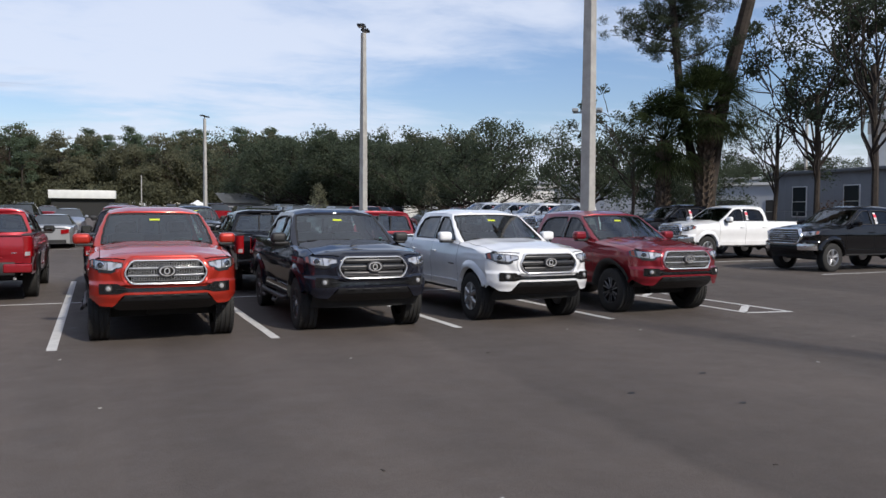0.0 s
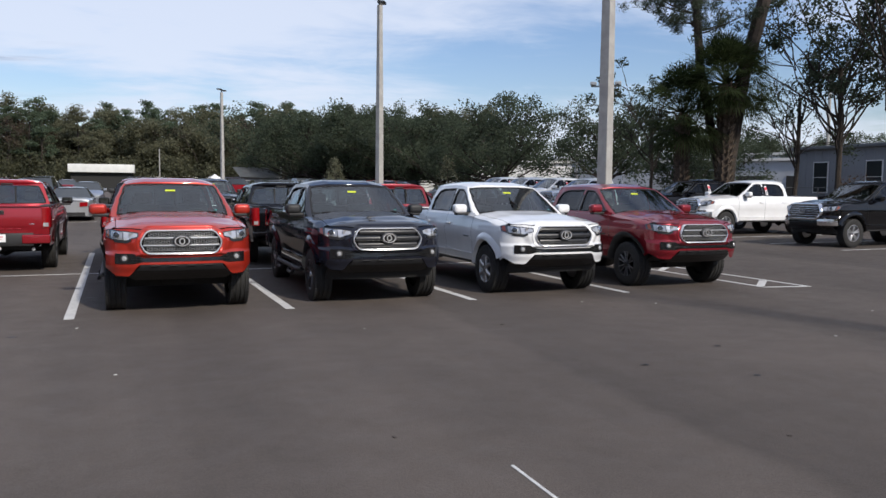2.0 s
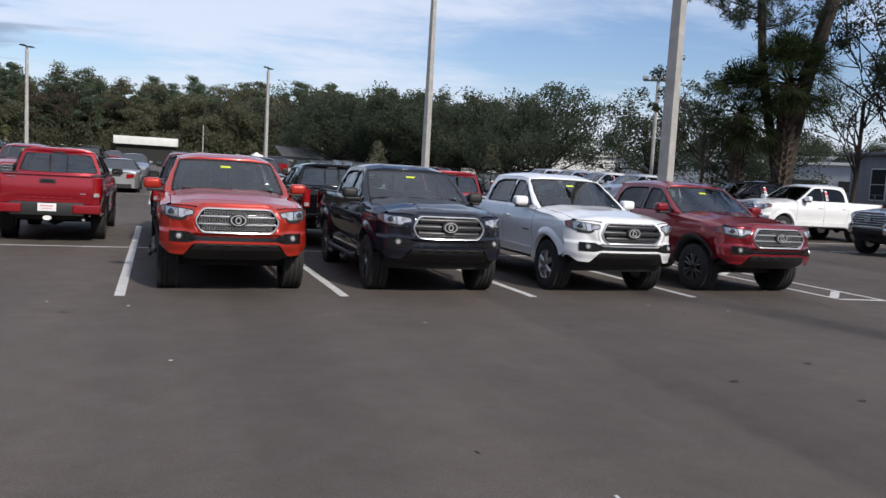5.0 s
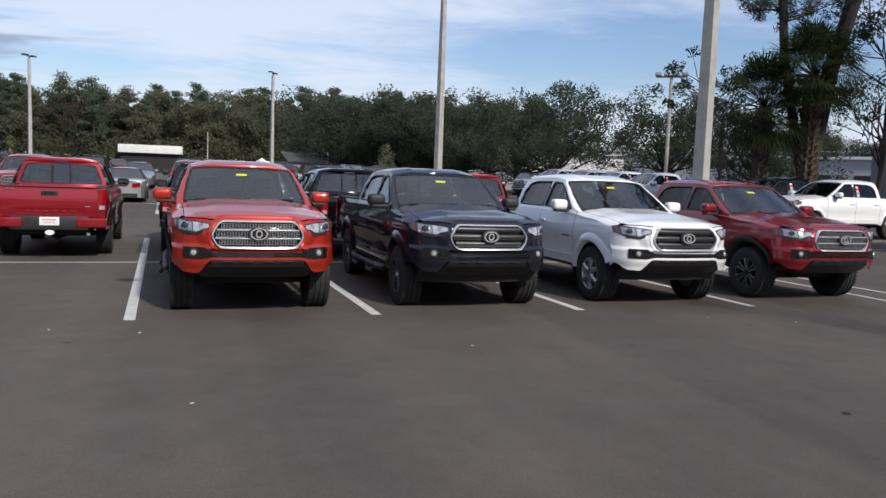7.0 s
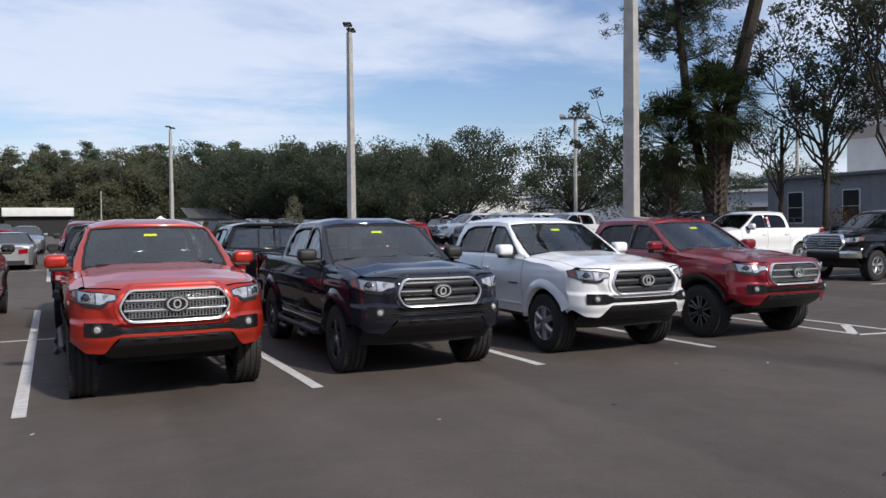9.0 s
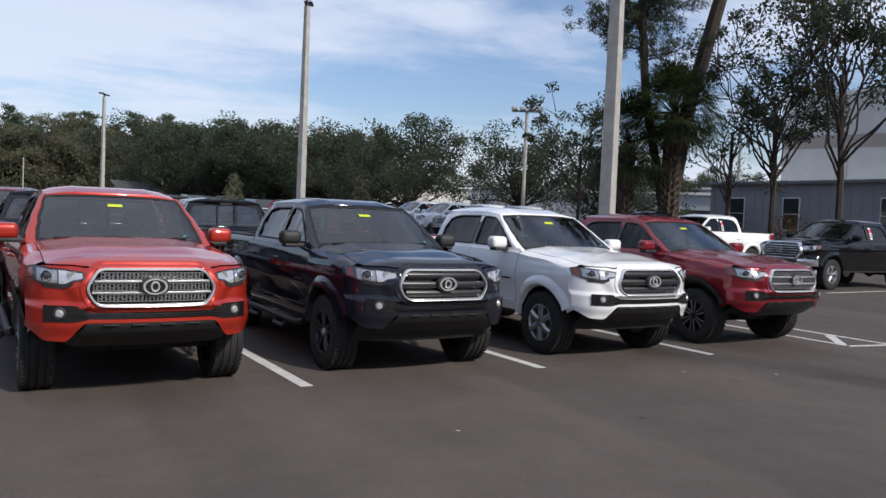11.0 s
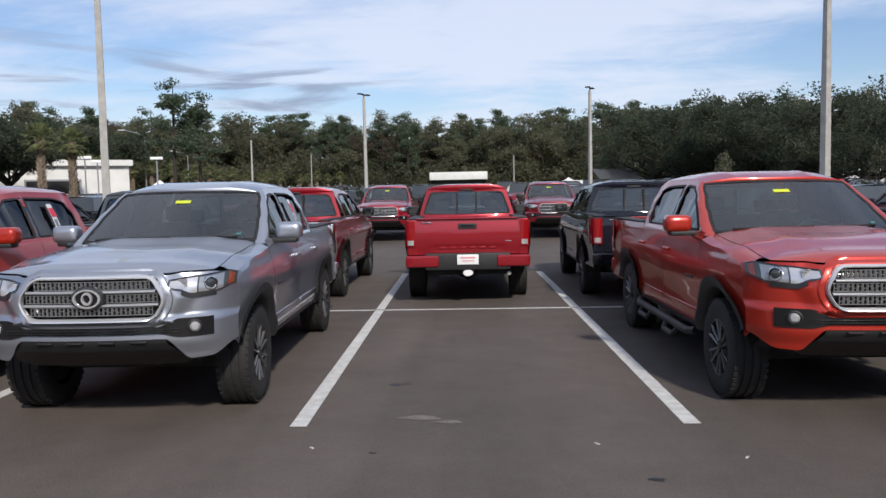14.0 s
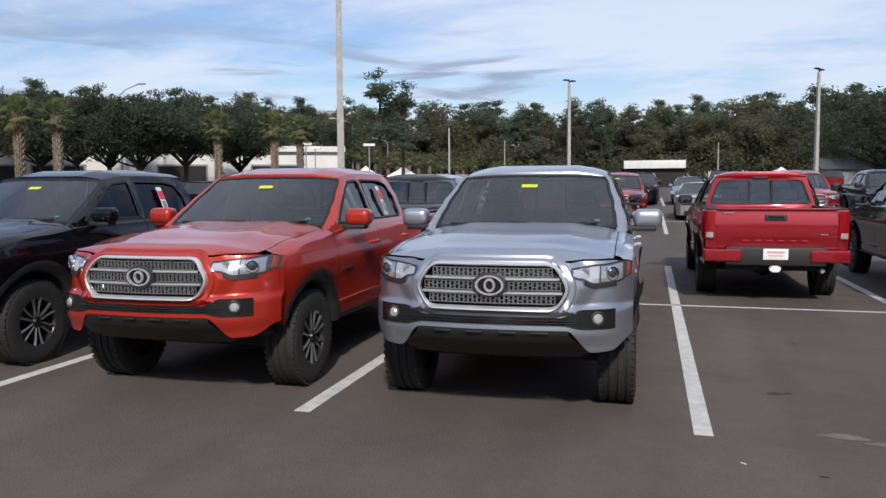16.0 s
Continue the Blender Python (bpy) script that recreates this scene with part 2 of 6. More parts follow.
    b.inputs["Strength"].default_value, b.inputs["Distance"].default_value = 0.5, 0.006
    l.new(v.outputs["Distance"], b.inputs["Height"])
    l.new(b.outputs[0], p.inputs["Normal"])
    return m


M_ASPHALT = asphalt()
M_LINE = mat("road_paint_white", (0.62, 0.62, 0.60), 0.7, color2=(0.42, 0.41, 0.40), scale=9, bump=0.4, bscale=120)
M_GRASS = mat("grass_ground", (0.07, 0.085, 0.03), 0.95, color2=(0.09, 0.075, 0.045), scale=0.4, bump=0.6, bscale=12)
M_CONCRETE = mat("pole_concrete", (0.36, 0.35, 0.33), 0.85, vary=0.22, scale=3.0, bump=0.25, bscale=50)
M_FIXTURE = mat("lamp_head_bronze", (0.02, 0.02, 0.022), 0.45, 0.4)
M_GALV = mat("galvanised_steel", (0.42, 0.43, 0.44), 0.45, 0.6, vary=0.15)
M_BARK = mat("bark", (0.040, 0.031, 0.025), 0.95, vary=0.5, scale=6, bump=0.8, bscale=18)
M_BARKGREY = mat("bark_grey", (0.085, 0.073, 0.062), 0.95, vary=0.4, scale=5, bump=0.6, bscale=18)
M_OAK = mat("leaf_oak", (0.080, 0.100, 0.064), 0.6, vary=0.35, scale=0.5, isl=0.16)
M_NEEDLE = mat("leaf_needle_dark", (0.055, 0.070, 0.044), 0.6, vary=0.3, scale=0.6, isl=0.15)
M_SCRUB = mat("leaf_scrub", (0.125, 0.128, 0.080), 0.7, vary=0.45, scale=0.12, isl=0.12)
# woodland leaves: distance haze is mixed into these two greyer, paler colours
M_PINE = mat("leaf_pine_hazed", (0.118, 0.156, 0.100), 0.65, vary=0.35, scale=0.25, isl=0.12)
M_MIXED = mat("leaf_mixed_hazed", (0.150, 0.150, 0.095), 0.65, vary=0.35, scale=0.25, isl=0.12)
M_TWIG = mat("twig_brown", (0.115, 0.088, 0.066), 0.9, vary=0.4, scale=2, isl=0.3)
M_RUST = mat("leaf_dry", (0.10, 0.055, 0.022), 0.8, vary=0.4, scale=2, isl=0.4)
M_PALM = mat("leaf_palm", (0.036, 0.050, 0.020), 0.5, vary=0.4, scale=2, isl=0.35)
M_PALMLIGHT = mat("leaf_palm_light", (0.20, 0.22, 0.10), 0.5, vary=0.3, scale=2, isl=0.35)
M_BOOT = mat("palm_boot", (0.085, 0.062, 0.045), 0.95, vary=0.5, scale=5, isl=0.35)
for leafy in (M_OAK, M_NEEDLE, M_SCRUB, M_PINE, M_MIXED, M_TWIG, M_RUST, M_PALM, M_PALMLIGHT):
    nt = leafy.node_tree
    pb, ou = nt.nodes["Principled BSDF"], nt.nodes["Material Output"]
    tl, mxs = nt.nodes.new("ShaderNodeBsdfTranslucent"), nt.nodes.new("ShaderNodeMixShader")
    nt.links.new(pb.inputs["Base Color"].links[0].from_socket, tl.inputs["Color"])
    pb.inputs["Specular IOR Level"].default_value = 0.15
    mxs.inputs[0].default_value = 0.56
    nt.links.new(pb.outputs[0], mxs.inputs[1])
    nt.links.new(tl.outputs[0], mxs.inputs[2])
    nt.links.new(mxs.outputs[0], ou.inputs["Surface"])
M_BOOTLIGHT = mat("palm_trunk_pale", (0.20, 0.155, 0.115), 0.95, vary=0.45, scale=6, isl=0.3)
M_WALLWHITE = mat("wall_white", (0.66, 0.66, 0.64), 0.8, vary=0.12, scale=0.6)
M_WALLGREY = mat("siding_grey", (0.25, 0.262, 0.285), 0.75, vary=0.12, scale=0.8)
M_METALWALL = mat("metal_siding", (0.42, 0.44, 0.47), 0.5, 0.2, vary=0.1, scale=0.6)
M_CONCWALL = mat("tilt_wall", (0.50, 0.50, 0.49), 0.85, vary=0.12, scale=0.5)
M_BAND = mat("wall_band_tan", (0.30, 0.27, 0.24), 0.85, vary=0.12)
# near-black colour that stands for shade in open bays and under the canopy
M_OPENSHADE = mat("opening_shade", (0.02, 0.02, 0.02), 0.9)
M_ROOFGREY = mat("roof_grey", (0.16, 0.17, 0.18), 0.6, 0.2, vary=0.2, scale=1.0)
M_WINDOW = mat("window_pane", (0.03, 0.035, 0.04), 0.08, coat=0.5)
M_FENCE = mat("fence_grey", (0.22, 0.22, 0.22), 0.6, 0.3, vary=0.2)


# ---------------------------------------------------------------- mesh helpers
def finish(bm, name, material, parent=None, label="", smooth=True, sharp=34, thick=0.0):
    if thick:
        bmesh.ops.solidify(bm, geom=bm.faces[:], thickness=thick)
    bm.normal_update()
    if smooth:
        for f in bm.faces:
            f.smooth = True
        lim = radians(sharp)
        for e in bm.edges:
            if len(e.link_faces) == 2 and e.calc_face_angle(0) > lim:
                e.smooth = False
    me = bpy.data.meshes.new(name)
    bm.to_mesh(me)
    bm.free()
    for m in material if isinstance(material, (list, tuple)) else (material,):
        me.materials.append(m)
    ob = new(name, me)
    if parent is not None:
        ob.parent = parent
    if label:
        tagged(ob, label)
    return ob


def part(name, bm, material, parent, label="", **kw):
    return finish(bm, name, material, parent, label, **kw)


def thing(name, label, category, group="", m=None):
    ob = new(name)
    ob.empty_display_size = 0.3
    if m is not None:
        ob.matrix_basis = m
    return tagged(ob, label, category, group)


def grid(fn, us, vs, flip=False):
    """A sheet of fn(u, v) over the two lists."""
    bm = bmesh.new()
    rows = [[bm.verts.new(fn(u, v)) for u in us] for v in vs]
    for a, b in zip(rows, rows[1:]):
        for i in range(len(us) - 1):
            q = (a[i], a[i + 1], b[i + 1], b[i])
            try:
                bm.faces.new(q[::-1] if flip else q)
            except ValueError:
                pass
    return bm


def lin(a, b, n):
    return [a + (b - a) * i / (n - 1) for i in range(n)]


def box(bm, x0, x1, y0, y1, z0, z1, bev=0.0, seg=2):
    r = bmesh.ops.create_cube(bm, size=1.0, matrix=Matrix.LocRotScale(((x0 + x1) / 2, (y0 + y1) / 2, (z0 + z1) / 2), None, (abs(x1 - x0), abs(y1 - y0), abs(z1 - z0))))
    if bev:
        es = list({e for v in r["verts"] for e in v.link_edges})
        bmesh.ops.bevel(bm, geom=es, offset=bev, segments=seg, profile=0.6, affect="EDGES", clamp_overlap=True)
    return bm


def boxes(*bs, bev=0.0):
    bm = bmesh.new()
    for b in bs:
        box(bm, *b, bev=bev)
    return bm


def lathe(profile, n, axis="X", a0=0.0):
    """profile: (offset along the axis, radius) pairs."""
    bm = bmesh.new()
    rings = []
    for k in range(n):
        a = a0 + 2 * math.pi * k / n
        c, s = math.cos(a), math.sin(a)
        rings.append([bm.verts.new((o, r * c, r * s) if axis == "X" else (r * c, o, r * s) if axis == "Y" else (r * c, r * s, o)) for o, r in profile])
    for k in range(n):
        a, b = rings[k], rings[(k + 1) % n]
        for i in range(len(profile) - 1):
            bm.faces.new((a[i], b[i], b[i + 1], a[i + 1]))
    bmesh.ops.remove_doubles(bm, verts=bm.verts[:], dist=1e-5)
    bmesh.ops.recalc_face_normals(bm, faces=bm.faces[:])
    return bm


def tube(bm, pts, radii, n=8, cap=True):
    """A tapered round tube along points."""
    rings = []
    pts = [Vector(p) for p in pts]
    for i, p in enumerate(pts):
        d = (pts[min(i + 1, len(pts) - 1)] - pts[max(i - 1, 0)]).normalized()
        s = d.cross(Vector((0.31, 0.17, 0.93)) if abs(d.z) < 0.9 else Vector((1, 0.1, 0))).normalized()
        t = d.cross(s)
        r = radii[i] if isinstance(radii, (list, tuple)) else radii
        rings.append([bm.verts.new(p + (s * math.cos(2 * math.pi * k / n) + t * math.sin(2 * math.pi * k / n)) * r) for k in range(n)])
    for a, b in zip(rings, rings[1:]):
        for k in range(n):
            bm.faces.new((a[k], a[(k + 1) % n], b[(k + 1) % n], b[k]))
    if cap:
        bm.faces.new(rings[0][::-1])
        bm.faces.new(rings[-1])
    return bm


def holed(outer, holes, fn, thick=0.0):
    """A flat outline with holes, filled, then laid onto a curved surface by fn(a, b)."""
    bm = bmesh.new()
    es = []
    for loop in (outer, *holes):
        vs = [bm.verts.new((a, b, 0)) for a, b in loop]
        es += [bm.edges.new((vs[i], vs[(i + 1) % len(vs)])) for i in range(len(vs))]
    bmesh.ops.triangle_fill(bm, use_beauty=True, use_dissolve=False, edges=es, normal=(0, 0, 1))
    for v in bm.verts:
        v.co = Vector(fn(v.co.x, v.co.y))
    bmesh.ops.recalc_face_normals(bm, faces=bm.faces[:])
    return bm


def dense(loop, step):
    out = []
    for (a, b), (c, d) in zip(loop, loop[1:] + loop[:1]):
        k = max(1, int(math.hypot(c - a, d - b) / step))
        out += [(a + (c - a) * i / k, b + (d - b) * i / k) for i in range(k)]
    return out


def rounded(loop, r, n=4):
    """Rounds the corners of a flat outline."""
    out = []
    k = len(loop)
    for i in range(k):
        p, a, b = Vector(loop[i]), Vector(loop[i - 1]), Vector(loop[(i + 1) % k])
        da, db = (a - p), (b - p)
        ra = min(r, da.length * 0.45, db.length * 0.45)
        s, e = p + da.normalized() * ra, p + db.normalized() * ra
        for j in range(n + 1):
            t = j / n
            q = s * (1 - t) ** 2 + p * 2 * t * (1 - t) + e * t * t
            out.append((q.x, q.y))
    return out


def table(rows, v):
    if v <= rows[0][0]:
        return rows[0][1]
    for (a, p), (b, q) in zip(rows, rows[1:]):
        if v <= b:
            t = (v - a) / (b - a)
            t = t * t * (3 - 2 * t)
            return p + (q - p) * t
    return rows[-1][1]


# ---------------------------------------------------------------- pickup truck
AXF, AXR, WR = 0.87, 4.10, 0.385


def hex_k(x, z):
    """1 on the outline of the grille, growing outwards."""
    a, b = abs(x), z - 0.955
    return max(b / 0.13, -b / 0.13, (0.14 * a + 0.087 * b) / 0.06801, (0.12 * a - 0.067 * b) / 0.05971)


def front_y(x, z):
    """The nose of the truck: how far back its skin lies. The grille stands proud in a raised frame."""
    a = abs(x)
    y = 0.04 * (a / 0.5) ** 2 + 0.075 * (max(0.0, a - 0.5) / 0.4) ** 2 + 0.17 * (max(0.0, a - 0.5) / 0.4) ** 5
    return y + table([(0.42, 0.06), (0.54, -0.03), (0.66, -0.07), (0.78, -0.06), (0.84, -0.005), (1.0, 0.0), (1.13, 0.055)], z) - 0.048 * table([(-1.40, 0.0), (-1.16, 1.0)], -hex_k(x, z))


def hood_z(x, y):
    a = abs(x)
    z = table([(0.0, 1.112), (0.25, 1.182), (0.8, 1.248), (1.45, 1.292)], y)
    z += 0.012 * table([(-0.56, 0.0), (-0.42, 1.0)], -a) * min(1, max(0, (y - 0.05) / 0.5))
    z -= 0.004 * math.exp(-(a / 0.22) ** 2) * min(1, max(0, (y - 0.1) / 0.5))
    return z - 0.058 * (a / 0.80) ** 4


def side_w(y):
    return table([(0.22, 0.872), (0.70, 0.926), (1.2, 0.930), (4.4, 0.930), (5.25, 0.905)], y)


def side_x(y, z):
    return side_w(y) + table([(0.40, -0.045), (0.55, -0.015), (0.64, -0.024), (0.74, -0.016), (0.90, 0.008), (0.99, 0.010), (1.05, -0.004), (1.16, -0.030), (1.30, -0.075)], z)


def cab_x(z):
    return table([(1.20, 0.866), (1.32, 0.832), (1.45, 0.785), (1.60, 0.718), (1.72, 0.645)], z)


def wind_y(x, z):
    return 1.33 + (z - 1.25) * 1.72 + 0.15 * (x / 0.8) ** 2


def back_y(x, z):
    return 3.66 - (z - 1.25) * 0.16 - 0.05 * (x / 0.7) ** 2


def arch_bottom(y, base):
    b = base
    for ax in (AXF, AXR):
        if abs(y - ax) < 0.475:
            b = max(b, 0.385 + math.sqrt(0.475 ** 2 - (y - ax) ** 2) * 1.04)
    return b


def side_panel(y0, y1, base, top, s, inward=None):
    ys = sorted(set(lin(y0, y1, max(6, int((y1 - y0) / 0.045))) + [y for ax in (AXF, AXR) for y in (ax - 0.474, ax - 0.46, ax + 0.46, ax + 0.474) if y0 < y < y1]))

    def f(y, t):
        zb, zt = max(arch_bottom(y, base), 0.60 - 1.0 * max(0.0, y - 0.36)) if y < 0.6 else arch_bottom(y, base), top(y)
        z = zb + (zt - zb) * min(1.0, t)
        x = side_x(y, z)
        if t > 1.0 and inward:
            k = t - 1.0
            xi = inward
            x2 = x + (xi - x) * k
            z = zt + (hood_z(xi, y) - zt) * math.sin(k * math.pi / 2)
            x = x2
        return (s * x, y, z)

    ts = lin(0, 1, 14) + ([1.12, 1.3, 1.55, 1.8, 2.0] if inward else [])
    return grid(f, ys, ts, flip=s < 0)


def front_patch(zs, xl, xr, n, d, s=1):
    return grid(lambda t, z: (s * (xl(z) + (xr(z) - xl(z)) * t), front_y(xl(z) + (xr(z) - xl(z)) * t, z) - d, z), lin(0, 1, n), zs, flip=s < 0)


def front_cols(xs, lo, hi, n, d, s=1):
    """A patch on the nose between two edges given along x."""
    return grid(lambda x, t: (s * x, front_y(x, lo(x) + (hi(x) - lo(x)) * t) - d, lo(x) + (hi(x) - lo(x)) * t), xs, lin(0, 1, n), flip=s < 0)


def band_loop(loop, r_out, fn, d, w=0.012):
    """A raised rim that follows a closed outline on a surface."""
    bm = bmesh.new()
    k = len(loop)
    rings = []
    cx, cz = sum(p[0] for p in loop) / k, sum(p[1] for p in loop) / k
    for i in range(k):
        p, a, b = Vector(loop[i]), Vector(loop[i - 1]), Vector(loop[(i + 1) % k])
        t = (b - a).normalized()
        nn = Vector((t.y, -t.x))
        if nn.dot(p - Vector((cx, cz))) < 0:
            nn = -nn
        ring = []
        for o, h in ((0, 0.0), (0.15 * r_out, d), (0.5 * r_out, d * 1.25), (0.85 * r_out, d), (r_out, 0.0)):
            q = p + nn * o
            x, y, z = fn(q.x, q.y)
            ring.append(bm.verts.new((x, y - h, z)))
        rings.append(ring)
    for i in range(k):
        a, b = rings[i], rings[(i + 1) % k]
        for j in range(4):
            bm.faces.new((a[j], b[j], b[j + 1], a[j + 1]))
    bmesh.ops.recalc_face_normals(bm, faces=bm.faces[:])
    return bm


def wheel(parent, x, y, s, style, r=WR, plain=False):
    """A tyre with ribs and a spoked rim, its outer face towards s."""
    ty = [(-0.125, 0.225), (-0.135, 0.29), (-0.13, 0.345), (-0.118, 0.372), (-0.10, 0.383)]
    for c in (-0.062, 0.0, 0.062):
        ty += [(c - 0.012, 0.385), (c - 0.010, 0.374), (c + 0.010, 0.374), (c + 0.012, 0.385)]
    ty += [(0.10, 0.383), (0.118, 0.372), (0.13, 0.345), (0.135, 0.29), (0.125, 0.225)]
    w = new("wheel")
    w.parent = parent
    w.matrix_basis = pose(s * x, y, r) @ (Matrix.Identity(4) if s > 0 else pose(0, 0, 0, 0, 0, 180)) @ Matrix.Scale(r / WR, 4)
    bm = lathe(ty, 56 if not plain else 24)
    # shoulder lugs
    for k in range(0 if plain else 44):
        a = 2 * math.pi * k / 44
        for sx in (-1, 1):
            m = Matrix.Rotation(a + (0.07 if sx > 0 else 0), 4, "X") @ Matrix.LocRotScale((sx * 0.109, 0, 0.381), None, (0.030, 0.034, 0.012))
            bmesh.ops.create_cube(bm, size=1.0, matrix=m)
    part("tyre", bm, M_TYRE, w, sharp=40)
    rim = [(0.125, 0.225), (0.128, 0.217), (0.118, 0.208), (0.06, 0.198), (-0.10, 0.195), (-0.11, 0.0)]
    part("rim", lathe(rim, 40), {"offroad": M_RIMBLACK, "steel": M_RIMSILVER, "dark": M_RIMBLACK, "alloy": M_RIMSILVER}[style], w)
    if plain:
        return w
    bm = bmesh.new()
    if style == "offroad":
        for k in range(6):
            for da in (-0.20, 0.20):
                m = Matrix.Rotation(k * math.pi / 3 + da * 0.5, 4, "X")
                pts = [m @ Vector(p) for p in ((0.110, da * 0.10, 0.05), (0.116, da * 0.20, 0.13), (0.118, da * 0.34, 0.210))]
                tube(bm, pts, [0.009, 0.010, 0.014], 5)
        part("spoke_edge", bm, M_SPOKE, w, "machined silver spoke edges")
        bm = bmesh.new()
        for k in range(6):
            m = Matrix.Rotation(k * math.pi / 3, 4, "X")
            tube(bm, [m @ Vector(q) for q in ((0.070, 0, 0.04), (0.078, 0, 0.13), (0.082, 0, 0.206))], [0.034, 0.028, 0.034], 8)
        part("spokes", bm, M_RIMBLACK, w)
    elif style == "steel":
        for k in range(6):
            m = Matrix.Rotation(k * math.pi / 3, 4, "X")
            tube(bm, [m @ Vector(p) for p in ((0.10, 0, 0.05), (0.115, 0, 0.12), (0.105, 0, 0.208))], [0.045, 0.034, 0.040], 8)
        part("spokes", bm, M_RIMSILVER, w)
    else:
        for k in range(5):
            for da in (-0.16, 0.16):
                m = Matrix.Rotation(k * math.pi * 0.4 + da, 4, "X")
                tube(bm, [m @ Vector(p) for p in ((0.09, 0, 0.05), (0.112, 0, 0.13), (0.112, 0, 0.208))], [0.022, 0.018, 0.018], 6)
        part("spokes", bm, M_RIMDARK if style == "dark" else M_RIMSILVER, w)
    part("hub_cap", lathe([(0.128, 0.0), (0.126, 0.036), (0.105, 0.045), (0.02, 0.05)], 20), M_RIMBLACK if style == "offroad" else M_RIMSILVER, w)
    return w


HEX = [(-0.405, 1.085), (0.405, 1.085), (0.492, 0.945), (0.425, 0.825), (-0.425, 0.825), (-0.492, 0.945)]


def in_hex(z, inset=0.0, gs=(1.0, 1.0)):
    if gs[0] != 1.0:
        return in_hex(0.955 + (z - 0.955) / gs[1], inset) * gs[0]
    if z > 0.945:
        return 0.492 + (0.405 - 0.492) * (z - 0.945) / 0.14 - inset
    return 0.492 + (0.425 - 0.492) * (0.945 - z) / 0.12 - inset


def bar(z, h, d, inset, gs=(1.0, 1.0)):
    """A rounded bar across the grille at height z."""
    w = in_hex(z, inset, gs)
    return grid(lambda x, t: (x, front_y(x, z) - d * (1 - 0.8 * abs(t) ** 3), z + h * t), lin(-w, w, 21), lin(-1, 1, 7))


def pickup(label, style, P, m, group="", wheels="offroad", steps=False, sticker=True, mirrors=None):
    """A four-door pickup, nose at y = 0 pointing to -y. style: offroad, slatted, chrome."""
    T = thing("pickup_truck", label, "pickup truck", group, m)
    big = style == "chrome"
    # nose
    def zbot(x):
        a = abs(x)
        return table([(0.49, 0.672), (0.65, 0.520), (0.76, 0.525), (0.92, 0.62)], a)

    def ztop(x):
        return hood_z(x, front_y(x, 1.12)) - 0.012
    xs = lin(-0.905, 0.905, 95)
    bm = grid(lambda x, t: (x, front_y(x, zbot(x) + (ztop(x) - zbot(x)) * t), zbot(x) + (ztop(x) - zbot(x)) * t), xs, lin(0, 1, 44))
    if not big:
        # the grille opening
        bmesh.ops.delete(bm, geom=[f for f in bm.faces if hex_k(f.calc_center_median().x, f.calc_center_median().z) < 1.06], context="FACES")
    part("front_bumper", bm, P, T, sharp=50)
    half = lambda z: table([(0.455, 0.56), (0.50, 0.635), (0.670, 0.500)], z)
    part("skid_plate", grid(lambda u, z: (u * half(z), front_y(u * half(z), max(z, 0.54)) - 0.004 + 1.5 * max(0.0, 0.585 - z), z), lin(-1, 1, 41), lin(0.455, 0.670, 14)), M_SKID, T, "black plastic lower bumper")
    part("valance", grid(lambda x, z: (x, front_y(x, z) + 0.05 + (0.66 - z) * (1.2 if style == "offroad" else 0.35), z), lin(-0.80, 0.80, 41), lin(0.47 if style == "offroad" else 0.37, 0.66, 6)), M_UNDER, T)
    for cx in (-0.32, -0.11, 0.11, 0.32):
        part("skid_trim", boxes((cx - 0.055, cx + 0.055, front_y(cx, 0.655) - 0.030, front_y(cx, 0.655) + 0.02, 0.652, 0.662), bev=0.004), M_TRIM, T)
    # lower intake with fog lamp pockets
    part("lower_intake", grid(lambda x, t: (x, front_y(x, 0) * 0 + front_y(x, 0.70 + 0.05 * t) - 0.012, 0.708 - 0.026 * table([(0.46, 0), (0.60, 1)], abs(x)) + t * (0.048 + 0.082 * table([(0.45, 0), (0.60, 1)], abs(x)))), lin(-0.795, 0.795, 61), lin(0, 1, 6)), M_GLOSSBLACK, T, "black lower air intake")
    for z in (0.722, 0.740):
        part("intake_slat", grid(lambda x, t: (x, front_y(x, 0.72) - 0.026 + 0.02 * abs(t), z + 0.004 * t), lin(-0.60, 0.60, 21), [-1, 0, 1]), M_TRIM, T)
    for s in (-1, 1):
        yy = front_y(0.685, 0.748) - 0.014
        fog = part("fog_lamp", lathe([(-0.020, 0.0), (-0.018, 0.022), (-0.008, 0.034), (0.004, 0.040)], 24, "Y"), M_REFLECT, T, "round clear fog lamp")
        fog.matrix_basis = pose(s * 0.685, yy + 0.005, 0.748, 0, 0, s * 22)
        part("bezel", lathe([(0.004, 0.036), (-0.016, 0.044), (-0.010, 0.052), (0.006, 0.056)], 24, "Y"), M_TRIM, fog)
        # headlamp
        zlo = lambda x: table([(0.515, 1.016), (0.575, 1.000), (0.66, 0.964), (0.80, 0.972), (0.895, 1.012)], x)
        zhi = lambda x: table([(0.515, 1.074), (0.70, 1.094), (0.86, 1.112), (0.895, 1.096)], x)
        hl = part("headlight", front_cols(lin(0.515, 0.895, 24), zlo, zhi, 7, 0.010, s), M_LAMPBASE, T, "clear headlight cluster")
        part("reflector", front_cols(lin(0.53, 0.69, 10), lambda x: zlo(x) + 0.012, lambda x: zhi(x) - 0.012, 5, 0.016, s), M_REFLECT, hl)
        part("reflector", front_cols(lin(0.70, 0.835, 10), lambda x: zlo(x) + 0.014, lambda x: zhi(x) - 0.014, 5, 0.015, s), M_LAMPMID, hl)
